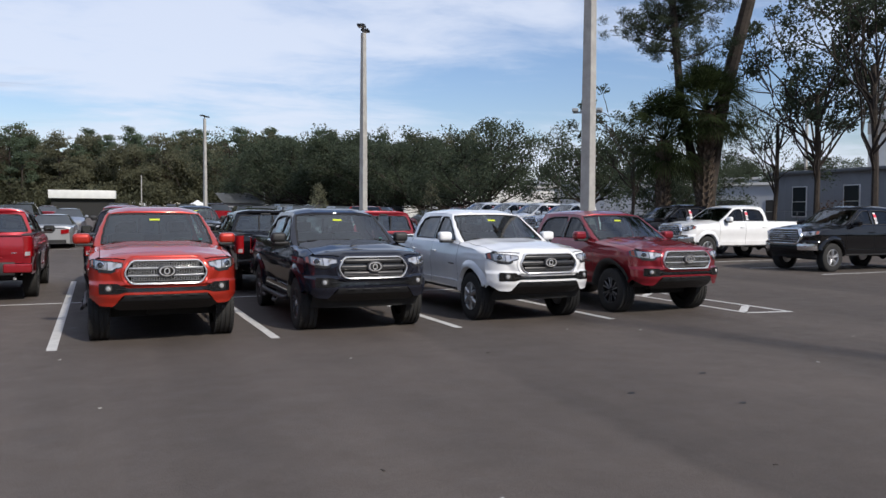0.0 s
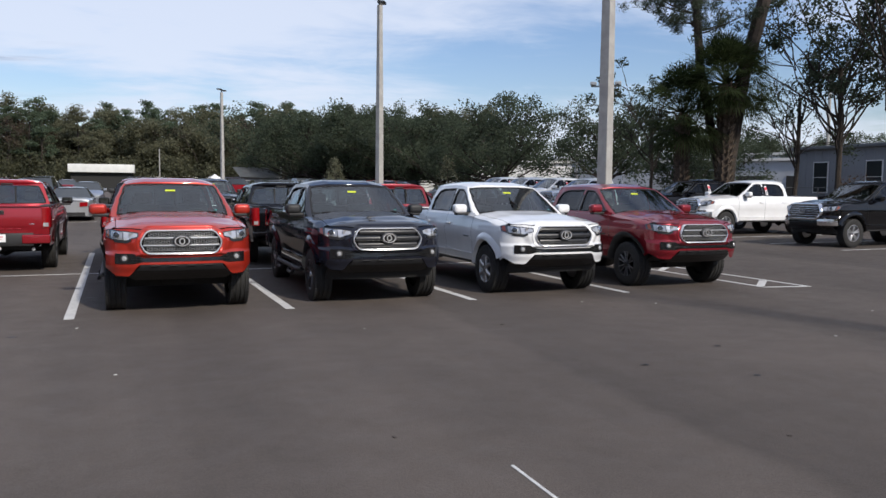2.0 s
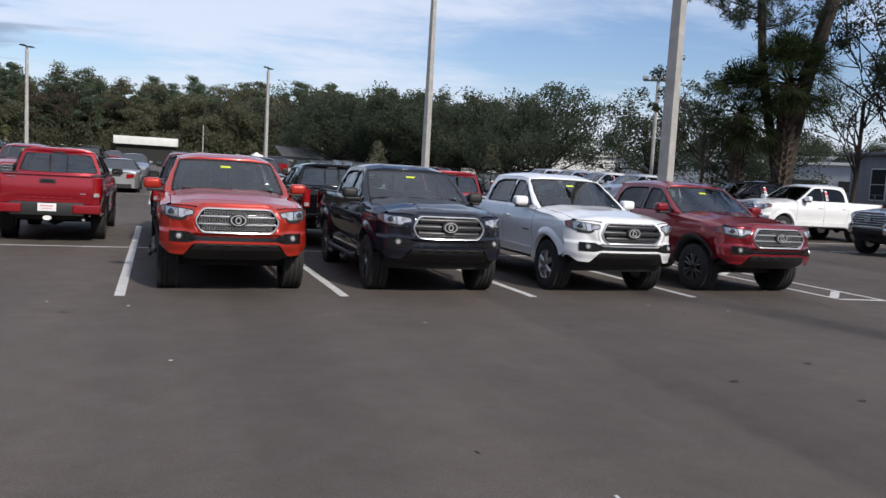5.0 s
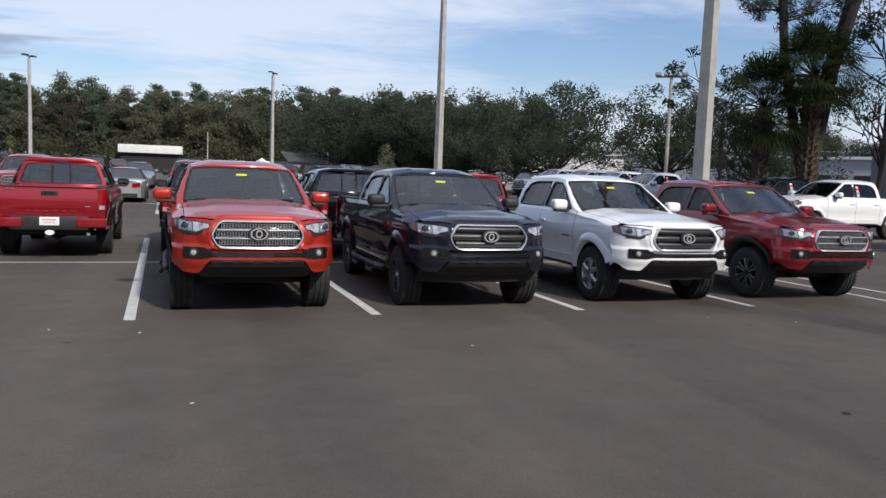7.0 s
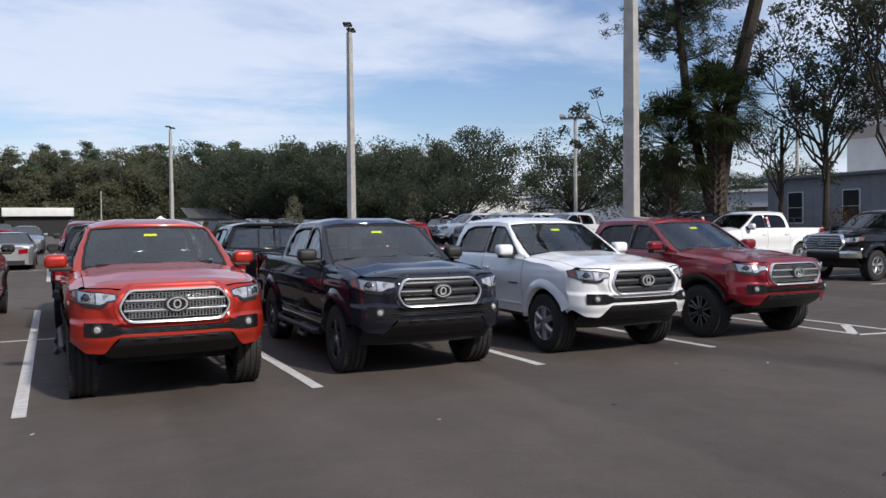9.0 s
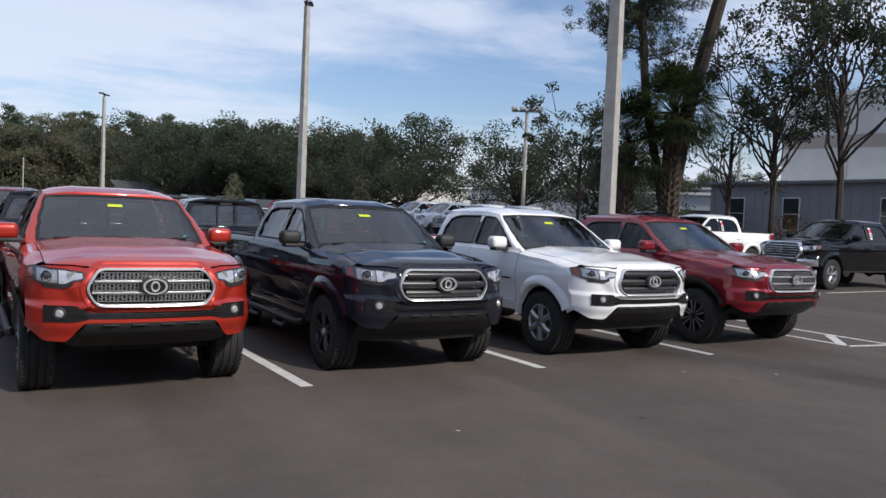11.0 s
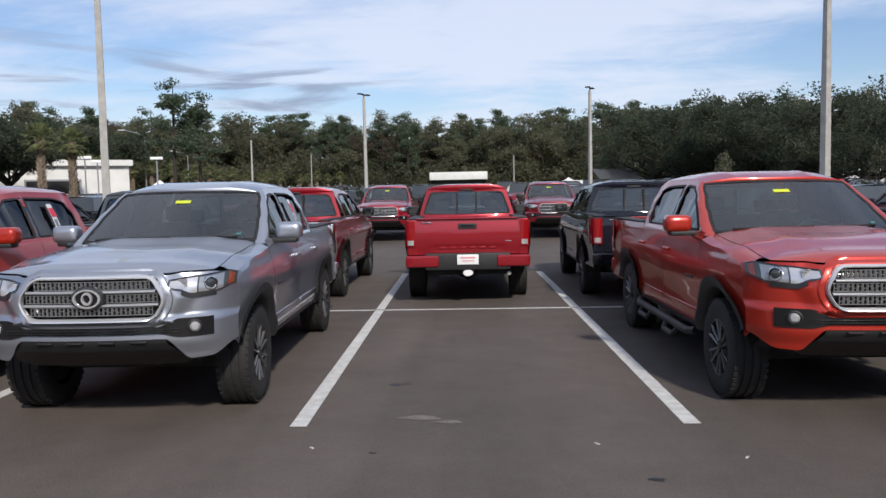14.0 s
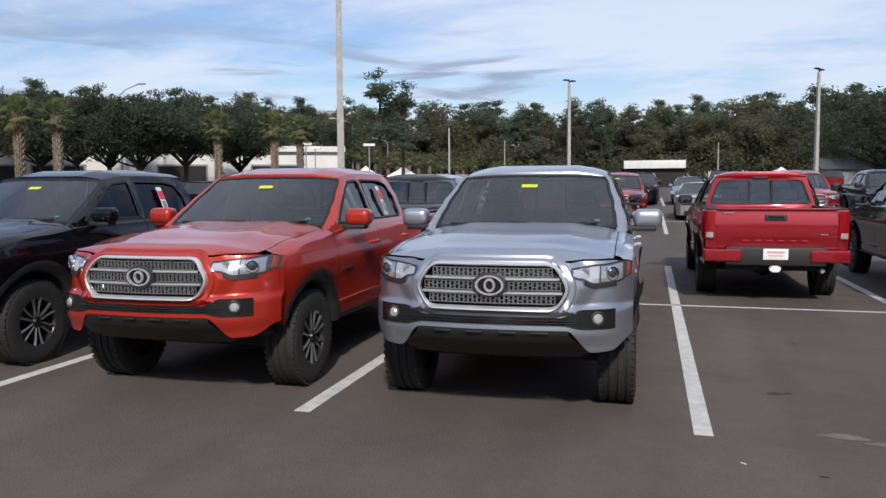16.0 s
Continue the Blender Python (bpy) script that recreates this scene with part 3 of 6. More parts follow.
        part("turn_signal", front_cols(lin(0.858, 0.884, 6), lambda x: zlo(x) + 0.012, lambda x: zhi(x) - 0.012, 5, 0.016, s), M_AMBER, hl)
        part("brow", front_cols(lin(0.53, 0.885, 16), lambda x: zhi(x) - 0.003, lambda x: zhi(x) + 0.001, 3, 0.018, s), M_GLOSSBLACK, hl)
        part("chin", front_cols(lin(0.60, 0.80, 10), lambda x: zlo(x) - 0.024, lambda x: zlo(x) + 0.004, 3, 0.012, s), M_TRIM, hl)
        pr = part("projector", lathe([(-0.016, 0.0), (-0.013, 0.022), (-0.004, 0.036), (0.006, 0.042)], 20, "Y"), M_LENSDARK, hl)
        pr.matrix_basis = pose(s * 0.768, front_y(0.768, 1.035) - 0.016, 1.036, 0, 0, s * 38)
        ring = part("projector_ring", lathe([(0.008, 0.040), (-0.012, 0.043), (-0.010, 0.050), (0.008, 0.052)], 20, "Y"), M_CHROME, hl)
        ring.matrix_basis = pose(s * 0.768, front_y(0.768, 1.035) - 0.016, 1.036, 0, 0, s * 38)
        bm = boxes(*[(s * 0.60 - 0.03, s * 0.60 + 0.03, front_y(0.60, 1.05) - 0.026, front_y(0.60, 1.05) - 0.008, z, z + 0.005) for z in lin(1.020, 1.068, 5)])
        part("reflector_rib", bm, M_REFLECT, hl)
    # grille
    fs = lambda x, z: (x, front_y(x, z), z)
    gs = (1.13, 1.28) if big else (1.0, 1.0)
    g = part("grille", front_patch(lin(0.955 - 0.125 * gs[1], 0.955 + 0.125 * gs[1], 8), lambda z: -in_hex(z, 0, gs), lambda z: in_hex(z, 0, gs), 21, 0.022 if big else -0.045), M_GLOSSBLACK, T, {"offroad": "silver mesh grille with chrome surround", "slatted": "dark slatted grille", "chrome": "large chrome bar grille"}[style])
    bm = bmesh.new()
    if style == "offroad":
        for z in (1.003, 0.912):
            part("grille_bar", bar(z, 0.011, 0.034, 0.01), M_SATIN, g)
        for z0, z1 in ((0.842, 0.900), (0.926, 0.990), (1.016, 1.074)):
            for zc in ((z0 + z1) / 2,):
                w = in_hex(zc, 0.03)
                n = int(2 * w / 0.030)
                for i in range(n):
                    x = -w + 2 * w * (i + 0.5) / n
                    y = front_y(x, zc) - 0.012
                    sh = 0.006 if i % 2 else -0.006
                    for bx in ((x - 0.0135, x - 0.0095, zc - 0.024, zc + 0.024), (x + 0.0095, x + 0.0135, zc - 0.024, zc + 0.024), (x - 0.015, x + 0.015, zc + 0.024, zc + 0.029), (x - 0.015, x + 0.015, zc - 0.029, zc - 0.024), (x - 0.0095, x + 0.0095, zc + sh - 0.002, zc + sh + 0.002)):
                        box(bm, bx[0], bx[1], y, y + 0.012, bx[2], bx[3])
        tagged(part("grille_mesh", bm, M_MESH, g), kind="stuff")
    elif style == "slatted":
        for z in (0.868, 0.955, 1.042):
            part("grille_slat", bar(z, 0.034, 0.020, 0.02), M_GRILLEDARK, g)
    else:
        for z in (0.84, 0.90, 0.96, 1.02, 1.075):
            part("grille_bar", bar(z, 0.017, 0.055, 0.0, gs), M_CHROME, g)
        for s in (-1, 1):
            part("chrome_bumper_end", front_cols(lin(0.50, 0.90, 12), lambda x: 0.585, lambda x: 0.755, 5, 0.030, s), M_CHROME, T, "chrome bumper end")
    loop = dense(rounded([(x * gs[0], 0.955 + (z - 0.955) * gs[1]) for x, z in HEX], 0.05), 0.06)
    part("grille_surround", band_loop(loop, 0.060 if big else 0.024, fs, 0.034), M_CHROME if big else M_SURROUND, g, "chrome grille surround")
    if not big:
        part("grille_frame", band_loop([(x * 1.048, 0.955 + (z - 0.955) * 1.18) for x, z in loop], 0.05, fs, 0.011), P, g)
    bd = part("emblem", lathe([(-0.020, 0.086), (-0.018, 0.098), (-0.004, 0.106), (0.016, 0.108)], 8, "Y", 0.3927), M_RIMDARK, g)
    bd.matrix_basis = pose(0, front_y(0, 0.975) - 0.036, 0.965) @ Matrix.Diagonal((1.16, 1, 0.80, 1))
    bk = part("emblem_field", lathe([(-0.012, 0.0), (-0.012, 0.088), (0.0, 0.088)], 28, "Y"), M_GLOSSBLACK, bd)
    br = part("emblem_ring", lathe([(-0.010, 0.066), (-0.026, 0.068), (-0.026, 0.081), (-0.010, 0.084)], 28, "Y"), M_BADGE, bd, "plain chrome oval emblem")
    b2 = part("emblem_inner", lathe([(-0.010, 0.022), (-0.026, 0.025), (-0.026, 0.036), (-0.010, 0.040)], 24, "Y"), M_BADGE, bd)
    b2.matrix_basis = Matrix.Diagonal((0.85, 1, 1.5, 1))
    # hood, with its shut line to the wings
    part("hood", grid(lambda u, y: (u * 0.775, max(y, front_y(u * 0.775, 1.12) + 0.004) if y < 0.4 else y + 0.10 * u * u * max(0, (y - 1.2)) * 4 * 0.25, hood_z(u * 0.775, max(y, front_y(u * 0.775, 1.12)))), lin(-1, 1, 33), [0.05, 0.09, 0.14, 0.2, 0.27, 0.35, 0.45, 0.6, 0.75, 0.9, 1.05, 1.2, 1.32, 1.40]), P, T)
    part("cowl", grid(lambda u, t: (u * 0.80, 1.37 + 0.14 * u * u + 0.14 * t, 1.262 - 0.06 * abs(u) ** 3 + 0.015 * t), lin(-1, 1, 17), lin(0, 1, 3)), M_TRIM, T, "black wiper cowl")
    for x0, x1 in ((-0.62, 0.05), (0.0, 0.60)):
        bm = tube(bmesh.new(), [(x0, wind_y(x0, 1.275) - 0.03, 1.285), ((x0 + x1) / 2, wind_y(0, 1.29) - 0.02, 1.297), (x1, wind_y(x1, 1.30) - 0.02, 1.300)], 0.009, 6)
        part("wiper", bm, M_TRIM, T)
    belt = lambda y: table([(0.30, 1.085), (1.0, 1.165), (1.6, 1.215), (3.6, 1.235), (5.3, 1.245)], y)
    flare = M_TRIM if style == "offroad" else P
    for s in (-1, 1):
        part("fender", side_panel(0.335, 1.395, 0.46, belt, s, inward=0.782), P, T)
        for nm, y0, y1 in (("front_door", 1.403, 2.545), ("rear_door", 2.553, 3.560)):
            d = part(nm, side_panel(y0, y1, 0.475, belt, s), P, T)
            h = bmesh.new()
            yc = y1 - 0.16
            box(h, s * (side_x(yc, 1.06) - 0.01), s * (side_x(yc, 1.06) + 0.035), yc - 0.09, yc + 0.09, 1.045, 1.075, bev=0.012)
            part("door_handle", h, P, d)
            h = boxes((s * (side_x(yc, 0.62) - 0.02), s * (side_x(yc, 0.62) + 0.014), y0 + 0.04, y1 - 0.04, 0.575, 0.605), bev=0.006)
            part("door_moulding", h, P, d)
            # shoulder between the door and the glass
            part("door_sill", grid(lambda y, t: (s * (side_x(y, belt(y)) + (cab_x(1.245) - side_x(y, belt(y))) * t), y, belt(y) + (1.262 - belt(y)) * t ** 1.6), lin(y0, y1, 8), lin(0, 1, 5), flip=s < 0), P, d)
        if style != "chrome":
            h = boxes((s * (side_x(1.62, 0.88) - 0.02), s * (side_x(1.62, 0.88) + 0.005), 1.50, 1.72, 0.865, 0.885))
            part("door_lettering", h, M_RIMDARK, T)
        part("bed_side", side_panel(3.568, 5.235, 0.52, lambda y: 1.262, s), P, T)
        part("bed_rail", boxes((s * 0.70, s * 0.872, 3.75, 5.235, 1.258, 1.278), bev=0.006), M_TRIM, T, "black bed rail cap")
        part("bed_inner_wall", boxes((s * 0.70, s * 0.74, 3.76, 5.20, 0.80, 1.262)), M_TRIM, T)
        # arch trims
        for ax in (AXF, AXR):
            w = 0.088 if style == "offroad" else 0.105
            rise = 0.040 if style == "offroad" else 0.046
            def fl(a, t):
                r = 0.455 + w * t
                y, z = ax + r * math.cos(a), 0.385 + r * math.sin(a) * 1.04
                return (s * (side_x(y, z) + rise * (math.sin(min(1, t * 1.25) * math.pi * 0.62) if style == "offroad" else math.cos(max(0.0, t) * math.pi / 2)) - (0.06 if t < 0 else 0)), y, z)
            part("wheel_arch_flare", grid(fl, (lin(0.10, math.pi - 0.42, 33) if ax == AXF else lin(0.34, math.pi - 0.10, 33)), [-0.25, 0.0, 0.08, 0.3, 0.6, 0.85, 1.0], flip=s > 0), flare, T, "black wheel arch flare" if style == "offroad" else "")
            part("wheel_well", grid(lambda a, t: (s * (0.60 + 0.29 * t), ax + 0.485 * math.cos(a), 0.385 + 0.485 * 1.04 * math.sin(a)), (lin(0.05, math.pi - 0.45, 17) if ax == AXF else lin(0.35, math.pi - 0.05, 17)), lin(0, 1, 2)), M_UNDER, T)
        # mirror
        mr = part("door_mirror", box(bmesh.new(), s * 0.890, s * 1.125, 1.64, 1.81, 1.250, 1.405, bev=0.066, seg=5), mirrors or P, T)
        part("mirror_glass", boxes((s * 0.930, s * 1.085, 1.800, 1.813, 1.275, 1.380)), M_MIRROR, mr)
        part("mirror_base", boxes((s * 0.82, s * 1.08, 1.66, 1.80, 1.218, 1.266), bev=0.02), M_TRIM, mr)
        part("rocker_panel", boxes((s * 0.80, s * 0.895, 1.36, 3.58, 0.43, 0.48), bev=0.012), M_TRIM, T)
        if steps:
            st = part("side_step", tube(bmesh.new(), [(s * 0.93, 1.42, 0.42), (s * 0.97, 1.55, 0.40), (s * 0.97, 3.35, 0.40), (s * 0.93, 3.48, 0.42)], 0.035, 10), M_TRIM, T, "black tubular side step")
            for yc in (1.98, 2.95):
                part("step_plate", tube(bmesh.new(), [(s * 0.97, yc - 0.20, 0.40), (s * 1.02, yc - 0.16, 0.32), (s * 1.02, yc + 0.16, 0.32), (s * 0.97, yc + 0.20, 0.40)], 0.026, 8), M_TRIM, st)
        # cab side frame and its glass
        outer = [(1.47, 1.245)] + [(wind_y(cab_x(z), z) + 0.012, z) for z in lin(1.30, 1.70, 7)] + [(2.45, 1.722), (3.0, 1.728), (3.40, 1.722), (3.50, 1.70)] + [(back_y(0.7, z) - 0.0, z) for z in lin(1.66, 1.245, 6)]
        h1 = rounded([(1.60, 1.262), (2.06, 1.565), (2.22, 1.655), (2.515, 1.674), (2.515, 1.262)], 0.05)
        h2 = rounded([(2.575, 1.262), (2.575, 1.676), (3.18, 1.668), (3.36, 1.622), (3.44, 1.50), (3.47, 1.262)], 0.06)
        fx = lambda y, z: (s * cab_x(z), y, z)
        fr = part("cab_frame", holed(dense(outer, 0.12), [h1, h2], fx), P, T, thick=0.0)
        for hh, nm in ((h1, "front"), (h2, "rear")):
            wd = part(nm + "_side_window", holed(dense(hh, 0.08), [], lambda y, z: (s * (cab_x(z) - 0.012), y, z)), M_TINT, T)
            bmm = band_loop(hh, -0.022, lambda a, b: (a, 0, b), 0.006)
            for v in bmm.verts:
                y, hgt, z = v.co.x, -v.co.y, v.co.z
                v.co = Vector((s * (cab_x(z) + hgt), y, z))
            bmesh.ops.recalc_face_normals(bmm, faces=bmm.faces[:])
            part("window_seal", bmm, M_SEAL, wd)
        part("door_pillar", grid(lambda y, z: (s * (cab_x(z) + 0.004), y, z), [2.517, 2.545, 2.573], lin(1.264, 1.672, 6), flip=s < 0), M_GLOSSBLACK, T, "black pillar between the doors")
    # windscreen, roof, rear glass
    wtop = lambda x: 1.672 + 0.026 * (1 - min(1, abs(x) / 0.70) ** 3)
    def wf(u, t):
        z0 = 1.262
        zz = z0 + (1.68 - z0) * t
        x = u * (cab_x(zz) - 0.030 - 0.060 * (1 - t))
        z = z0 + (wtop(x) - z0) * t
        return (x, wind_y(x, z), z)
    ws = part("windscreen", grid(wf, lin(-1, 1, 21), lin(0, 1, 9)), M_GLASS, T, "windscreen")
    def wedge(u, t):
        x, y, z = wf(u, t)
        return (x, y - 0.006, z)
    for us, ts in (([-1.012, -1.0, -0.972], lin(0, 1, 9)), ([0.972, 1.0, 1.012], lin(0, 1, 9)), (lin(-1, 1, 17), [0.965, 1.0, 1.02]), (lin(-1, 1, 17), [-0.01, 0.035])):
        part("screen_seal", grid(wedge, us, ts), M_SEAL, ws)
    for s in (-1, 1):
        def pil(k, t):
            x0, y0, z0 = wf(s * 1.0, t)
            z1 = min(z0, 1.70)
            x1, y1 = s * (cab_x(z1) + 0.002), wind_y(cab_x(z1), z1) + 0.016
            bulge = 0.018 * math.sin(math.pi * k)
            return (x0 + (x1 - x0) * k + s * bulge * 0.5, y0 + (y1 - y0) * k - bulge, z0 - 0.0 * k)
        part("windscreen_pillar", grid(pil, lin(0, 1, 6), lin(-0.08, 1.04, 10), flip=s < 0), P, T)
    if sticker:
        part("windscreen_sticker", grid(lambda u, t: (lambda p: (p[0], p[1] - 0.008, p[2]))(wf(-0.02 + 0.105 * u, 0.775 + 0.030 * t)), [-1, 0, 1], [-1, 0, 1]), M_YELLOW, ws, "yellow paper sticker")
        part("inspection_sticker", grid(lambda u, t: (lambda p: (p[0], p[1] - 0.008, p[2]))(wf(0.80 + 0.03 * u, 0.13 + 0.02 * t)), [-1, 0, 1], [-1, 0, 1]), M_TEAL, ws)
    def rf(u, v):
        x = u * 0.648
        e = 1 - abs(u) ** 4.5
        yf, yb = wind_y(x, wtop(x)) + 0.004, back_y(x, 1.70)
        y = yf + (yb - yf) * v
        return (x, y, 1.680 + 0.035 * min(1, v * 5) + e * (0.022 + 0.062 * math.sin(math.pi * (0.06 + 0.80 * v)) ** 0.6) + (0.012 * math.sin(math.pi * v)) * (1 - e) + (0.006 * math.exp(-((abs(u) - 0.55) / 0.06) ** 2)))
    roof = part("roof", grid(rf, lin(-1, 1, 33), lin(0, 1, 15)), P, T)
    def header(u, t):
        x, y, z = rf(u, 0.0)
        a = wind_y(x, wtop(x)), wtop(x) - 0.004
        return (x, a[0] + (y - a[0]) * t - 0.004 * math.sin(math.pi * t), a[1] + (z - a[1]) * t)
    part("roof_header", grid(header, lin(-1, 1, 25), lin(0, 1, 4)), P, roof)
    part("rear_header", grid(lambda u, t: (u * 0.648, back_y(u * 0.648, 1.70) + 0.010 * math.sin(math.pi * t), 1.69 + (rf(u, 1.0)[2] - 1.69) * t), lin(-1, 1, 25), lin(0, 1, 4), flip=True), P, roof)
    bo = rounded([(-0.80, 1.235), (0.80, 1.235), (0.655, 1.705), (-0.655, 1.705)], 0.02)
    bh = rounded([(-0.735, 1.288), (0.735, 1.288), (0.600, 1.660), (-0.600, 1.660)], 0.07)
    part("cab_back", holed(dense(bo, 0.12), [bh], lambda x, z: (x * 1.0, back_y(x, z), z)), P, T)
    part("cab_back_lower", boxes((-0.80, 0.80, 3.66, 3.70, 0.80, 1.24)), P, T)
    rw = part("rear_window", holed(dense(bh, 0.08), [], lambda x, z: (x, back_y(x, z) - 0.010, z)), M_REAR, T, "sliding rear window")
    bm = band_loop(bh, -0.022, lambda a, b: (a, back_y(a, b), b), -0.006)
    part("window_seal", bm, M_SEAL, rw)
    for x in (-0.16, 0.16):
        part("slider_frame", boxes((x - 0.014, x + 0.014, back_y(0, 1.48) - 0.030, back_y(0, 1.48) + 0.030, 1.305, 1.65)), M_TRIM, rw)
    bl = part("high_brake_light", boxes((-0.11, 0.11, 3.565, 3.605, 1.672, 1.705), bev=0.008), M_TRIM, T, "dark high-level brake light")
    # cab interior
    part("cab_floor", boxes((-0.78, 0.78, 1.45, 3.62, 0.55, 0.62)), M_UNDER, T)
    part("dashboard", box(bmesh.new(), -0.76, 0.76, 1.52, 1.95, 0.85, 1.235, bev=0.06, seg=3), M_DASH, T)
    sw = part("steering_wheel", lathe([(0.165 * 0, 0.165), (0.014, 0.178), (0.0, 0.192), (-0.014, 0.178), (0.0, 0.165)], 24, "Y"), M_DASH, T)
    sw.matrix_basis = pose(0.37, 2.06, 1.16, -28)
    for x in (-0.37, 0.37):
        st = part("front_seat", boxes((x - 0.25, x + 0.25, 2.25, 2.75, 0.75, 0.92), (x - 0.24, x + 0.24, 2.70, 2.86, 0.88, 1.38), bev=0.05), M_SEAT, T)
        part("headrest", boxes((x - 0.13, x + 0.13, 2.76, 2.86, 1.40, 1.56), bev=0.04), M_SEAT, st)
    st = part("rear_seat", boxes((-0.66, 0.66, 3.05, 3.45, 0.78, 0.92), (-0.66, 0.66, 3.40, 3.54, 0.88, 1.34), bev=0.05), M_SEAT, T)
    for x in (-0.42, 0.42):
        part("headrest", boxes((x - 0.12, x + 0.12, 3.42, 3.50, 1.36, 1.50), bev=0.035), M_SEAT, st)
    # bed, tailgate, rear bumper
    part("bed_floor", boxes((-0.72, 0.72, 3.72, 5.20, 0.76, 0.80)), M_TRIM, T)
    tg = part("tailgate", grid(lambda x, t: (x, 5.232 + 0.030 * math.sin(math.pi * min(1, t * 1.05)) - (0.007 if 0.10 < t < 0.26 and abs(x) < 0.52 else 0) + (0.025 if t > 0.965 else 0), 0.745 + 0.520 * t), lin(-0.76, 0.76, 31), lin(0, 1, 27), flip=True), P, T)
    part("tailgate_inner", boxes((-0.73, 0.73, 5.16, 5.228, 0.76, 1.262)), P, tg)
    part("tailgate_cap", boxes((-0.735, 0.735, 5.15, 5.272, 1.256, 1.276), bev=0.006), P, tg)
    hd = part("tailgate_handle", boxes((-0.135, 0.135, 5.255, 5.272, 1.115, 1.195), bev=0.012), M_TRIM, tg, "black tailgate handle")
    part("handle_grip", boxes((-0.095, 0.095, 5.268, 5.280, 1.150, 1.180), bev=0.006), M_GLOSSBLACK, hd)
    lt = bmesh.new()
    for i in range(6):
        cx = 0.36 - i * 0.144
        box(lt, cx - 0.045, cx + 0.045, 5.240, 5.254, 0.825, 0.855, bev=0.004)
    tagged(part("tailgate_lettering", lt, P, tg), kind="stuff")
    part("tailgate_badge", boxes((-0.64, -0.55, 5.250, 5.262, 0.925, 0.940), bev=0.002), M_CHROME, tg)
    part("tailgate_badge", boxes((0.52, 0.66, 5.250, 5.262, 1.205, 1.217), bev=0.002), M_CHROME, tg)
    for s in (-1, 1):
        tl = part("tail_light", grid(lambda a, z: (s * (0.762 + 0.166 * math.sin(a) ** 0.8), 5.277 - 0.26 * (1 - math.cos(a)) ** 1.6, z), lin(0.0, math.pi / 2, 12), lin(0.865, 1.235, 10), flip=s > 0), M_TAIL, T, "red tail light")
        part("reverse_lamp", grid(lambda a, z: (s * (0.770 + 0.158 * math.sin(a) ** 0.8), 5.285 - 0.26 * (1 - math.cos(a)) ** 1.6, z), lin(0.05, 0.62, 6), lin(0.885, 0.955, 3), flip=s > 0), M_REFLECT, tl)
        part("rear_corner", boxes((s * 0.735, s * 0.885, 5.10, 5.245, 0.74, 1.255), bev=0.015), P, T)
        part("bumper_corner", box(bmesh.new(), s * 0.42, s * 0.905, 5.19, 5.34, 0.565, 0.735, bev=0.035, seg=3), P if style != "chrome" else M_CHROME, T)
    part("rear_bumper", box(bmesh.new(), -0.62, 0.62, 5.17, 5.315, 0.52, 0.765, bev=0.025, seg=2), M_TRIM, T, "black rear bumper step")
    pl = part("dealer_plate", boxes((-0.155, 0.155, 5.318, 5.326, 0.60, 0.745), bev=0.004), M_STICKER, T, "white dealer plate with red print")
    part("plate_print", boxes((-0.11, 0.11, 5.3265, 5.328, 0.685, 0.712), (-0.09, 0.09, 5.3265, 5.328, 0.645, 0.660)), M_PLATEPRINT, pl)
    tw = part("hitch_cover", lathe([(0.0, 0.0), (0.012, 0.0), (0.010, 0.05), (-0.02, 0.055)], 20, "Y"), M_STICKER, T, "white oval hitch cover")
    tw.matrix_basis = pose(0, 5.305, 0.475) @ Matrix.Diagonal((1.4, 1, 0.85, 1))
    part("exhaust_pipe", tube(bmesh.new(), [(-0.52, 4.3, 0.42), (-0.55, 4.8, 0.45), (-0.60, 5.18, 0.45)], 0.032, 10), M_GALV, T)
    # underside
    part("chassis", boxes((-0.60, 0.60, 0.30, 5.15, 0.44, 0.74), (-0.62, 0.62, 0.40, 1.40, 0.70, 1.08), (-0.80, 0.80, 1.40, 3.60, 0.46, 0.60), (-0.80, 0.80, 1.38, 1.44, 0.50, 1.20), (-0.80, 0.80, 3.60, 3.66, 0.5, 0.8)), M_UNDER, T)
    part("front_axle", boxes((-0.68, 0.68, AXF - 0.06, AXF + 0.06, 0.30, 0.42), (-0.20, 0.20, AXF - 0.20, AXF + 0.2, 0.33, 0.45)), M_UNDER, T)
    part("rear_axle", tube(bmesh.new(), [(-0.68, AXR, 0.385), (-0.16, AXR, 0.385), (0, AXR, 0.385), (0.16, AXR, 0.385), (0.68, AXR, 0.385)], [0.05, 0.06, 0.14, 0.06, 0.05], 10), M_UNDER, T)
    for s in (-1, 1):
        for ax in (AXF, AXR):
            wheel(T, 0.795, ax, s, wheels)
    return T


def window_sticker(T, s, y=2.95):
    """A tall price sheet inside the rear side window."""
    h = part("price_sheet", grid(lambda a, z: (s * (cab_x(z) + 0.010), a, z), lin(y, y + 0.10, 2), lin(1.30, 1.60, 5)), M_STICKER, T, "white price sheet with a red band")
    part("sheet_band", grid(lambda a, z: (s * (cab_x(z) + 0.014), a, z), lin(y, y + 0.10, 2), lin(1.47, 1.575, 3)), M_STICKRED, h)
    part("sheet_print", grid(lambda a, z: (s * (cab_x(z) + 0.014), a, z), lin(y + 0.02, y + 0.08, 2), lin(1.34, 1.44, 3)), M_STICKINK, h)


def repaint(T, old, newp):
    for o in T.children_recursive:
        for sl in o.material_slots:
            if sl.material == old:
                sl.link = "OBJECT"
                sl.material = newp


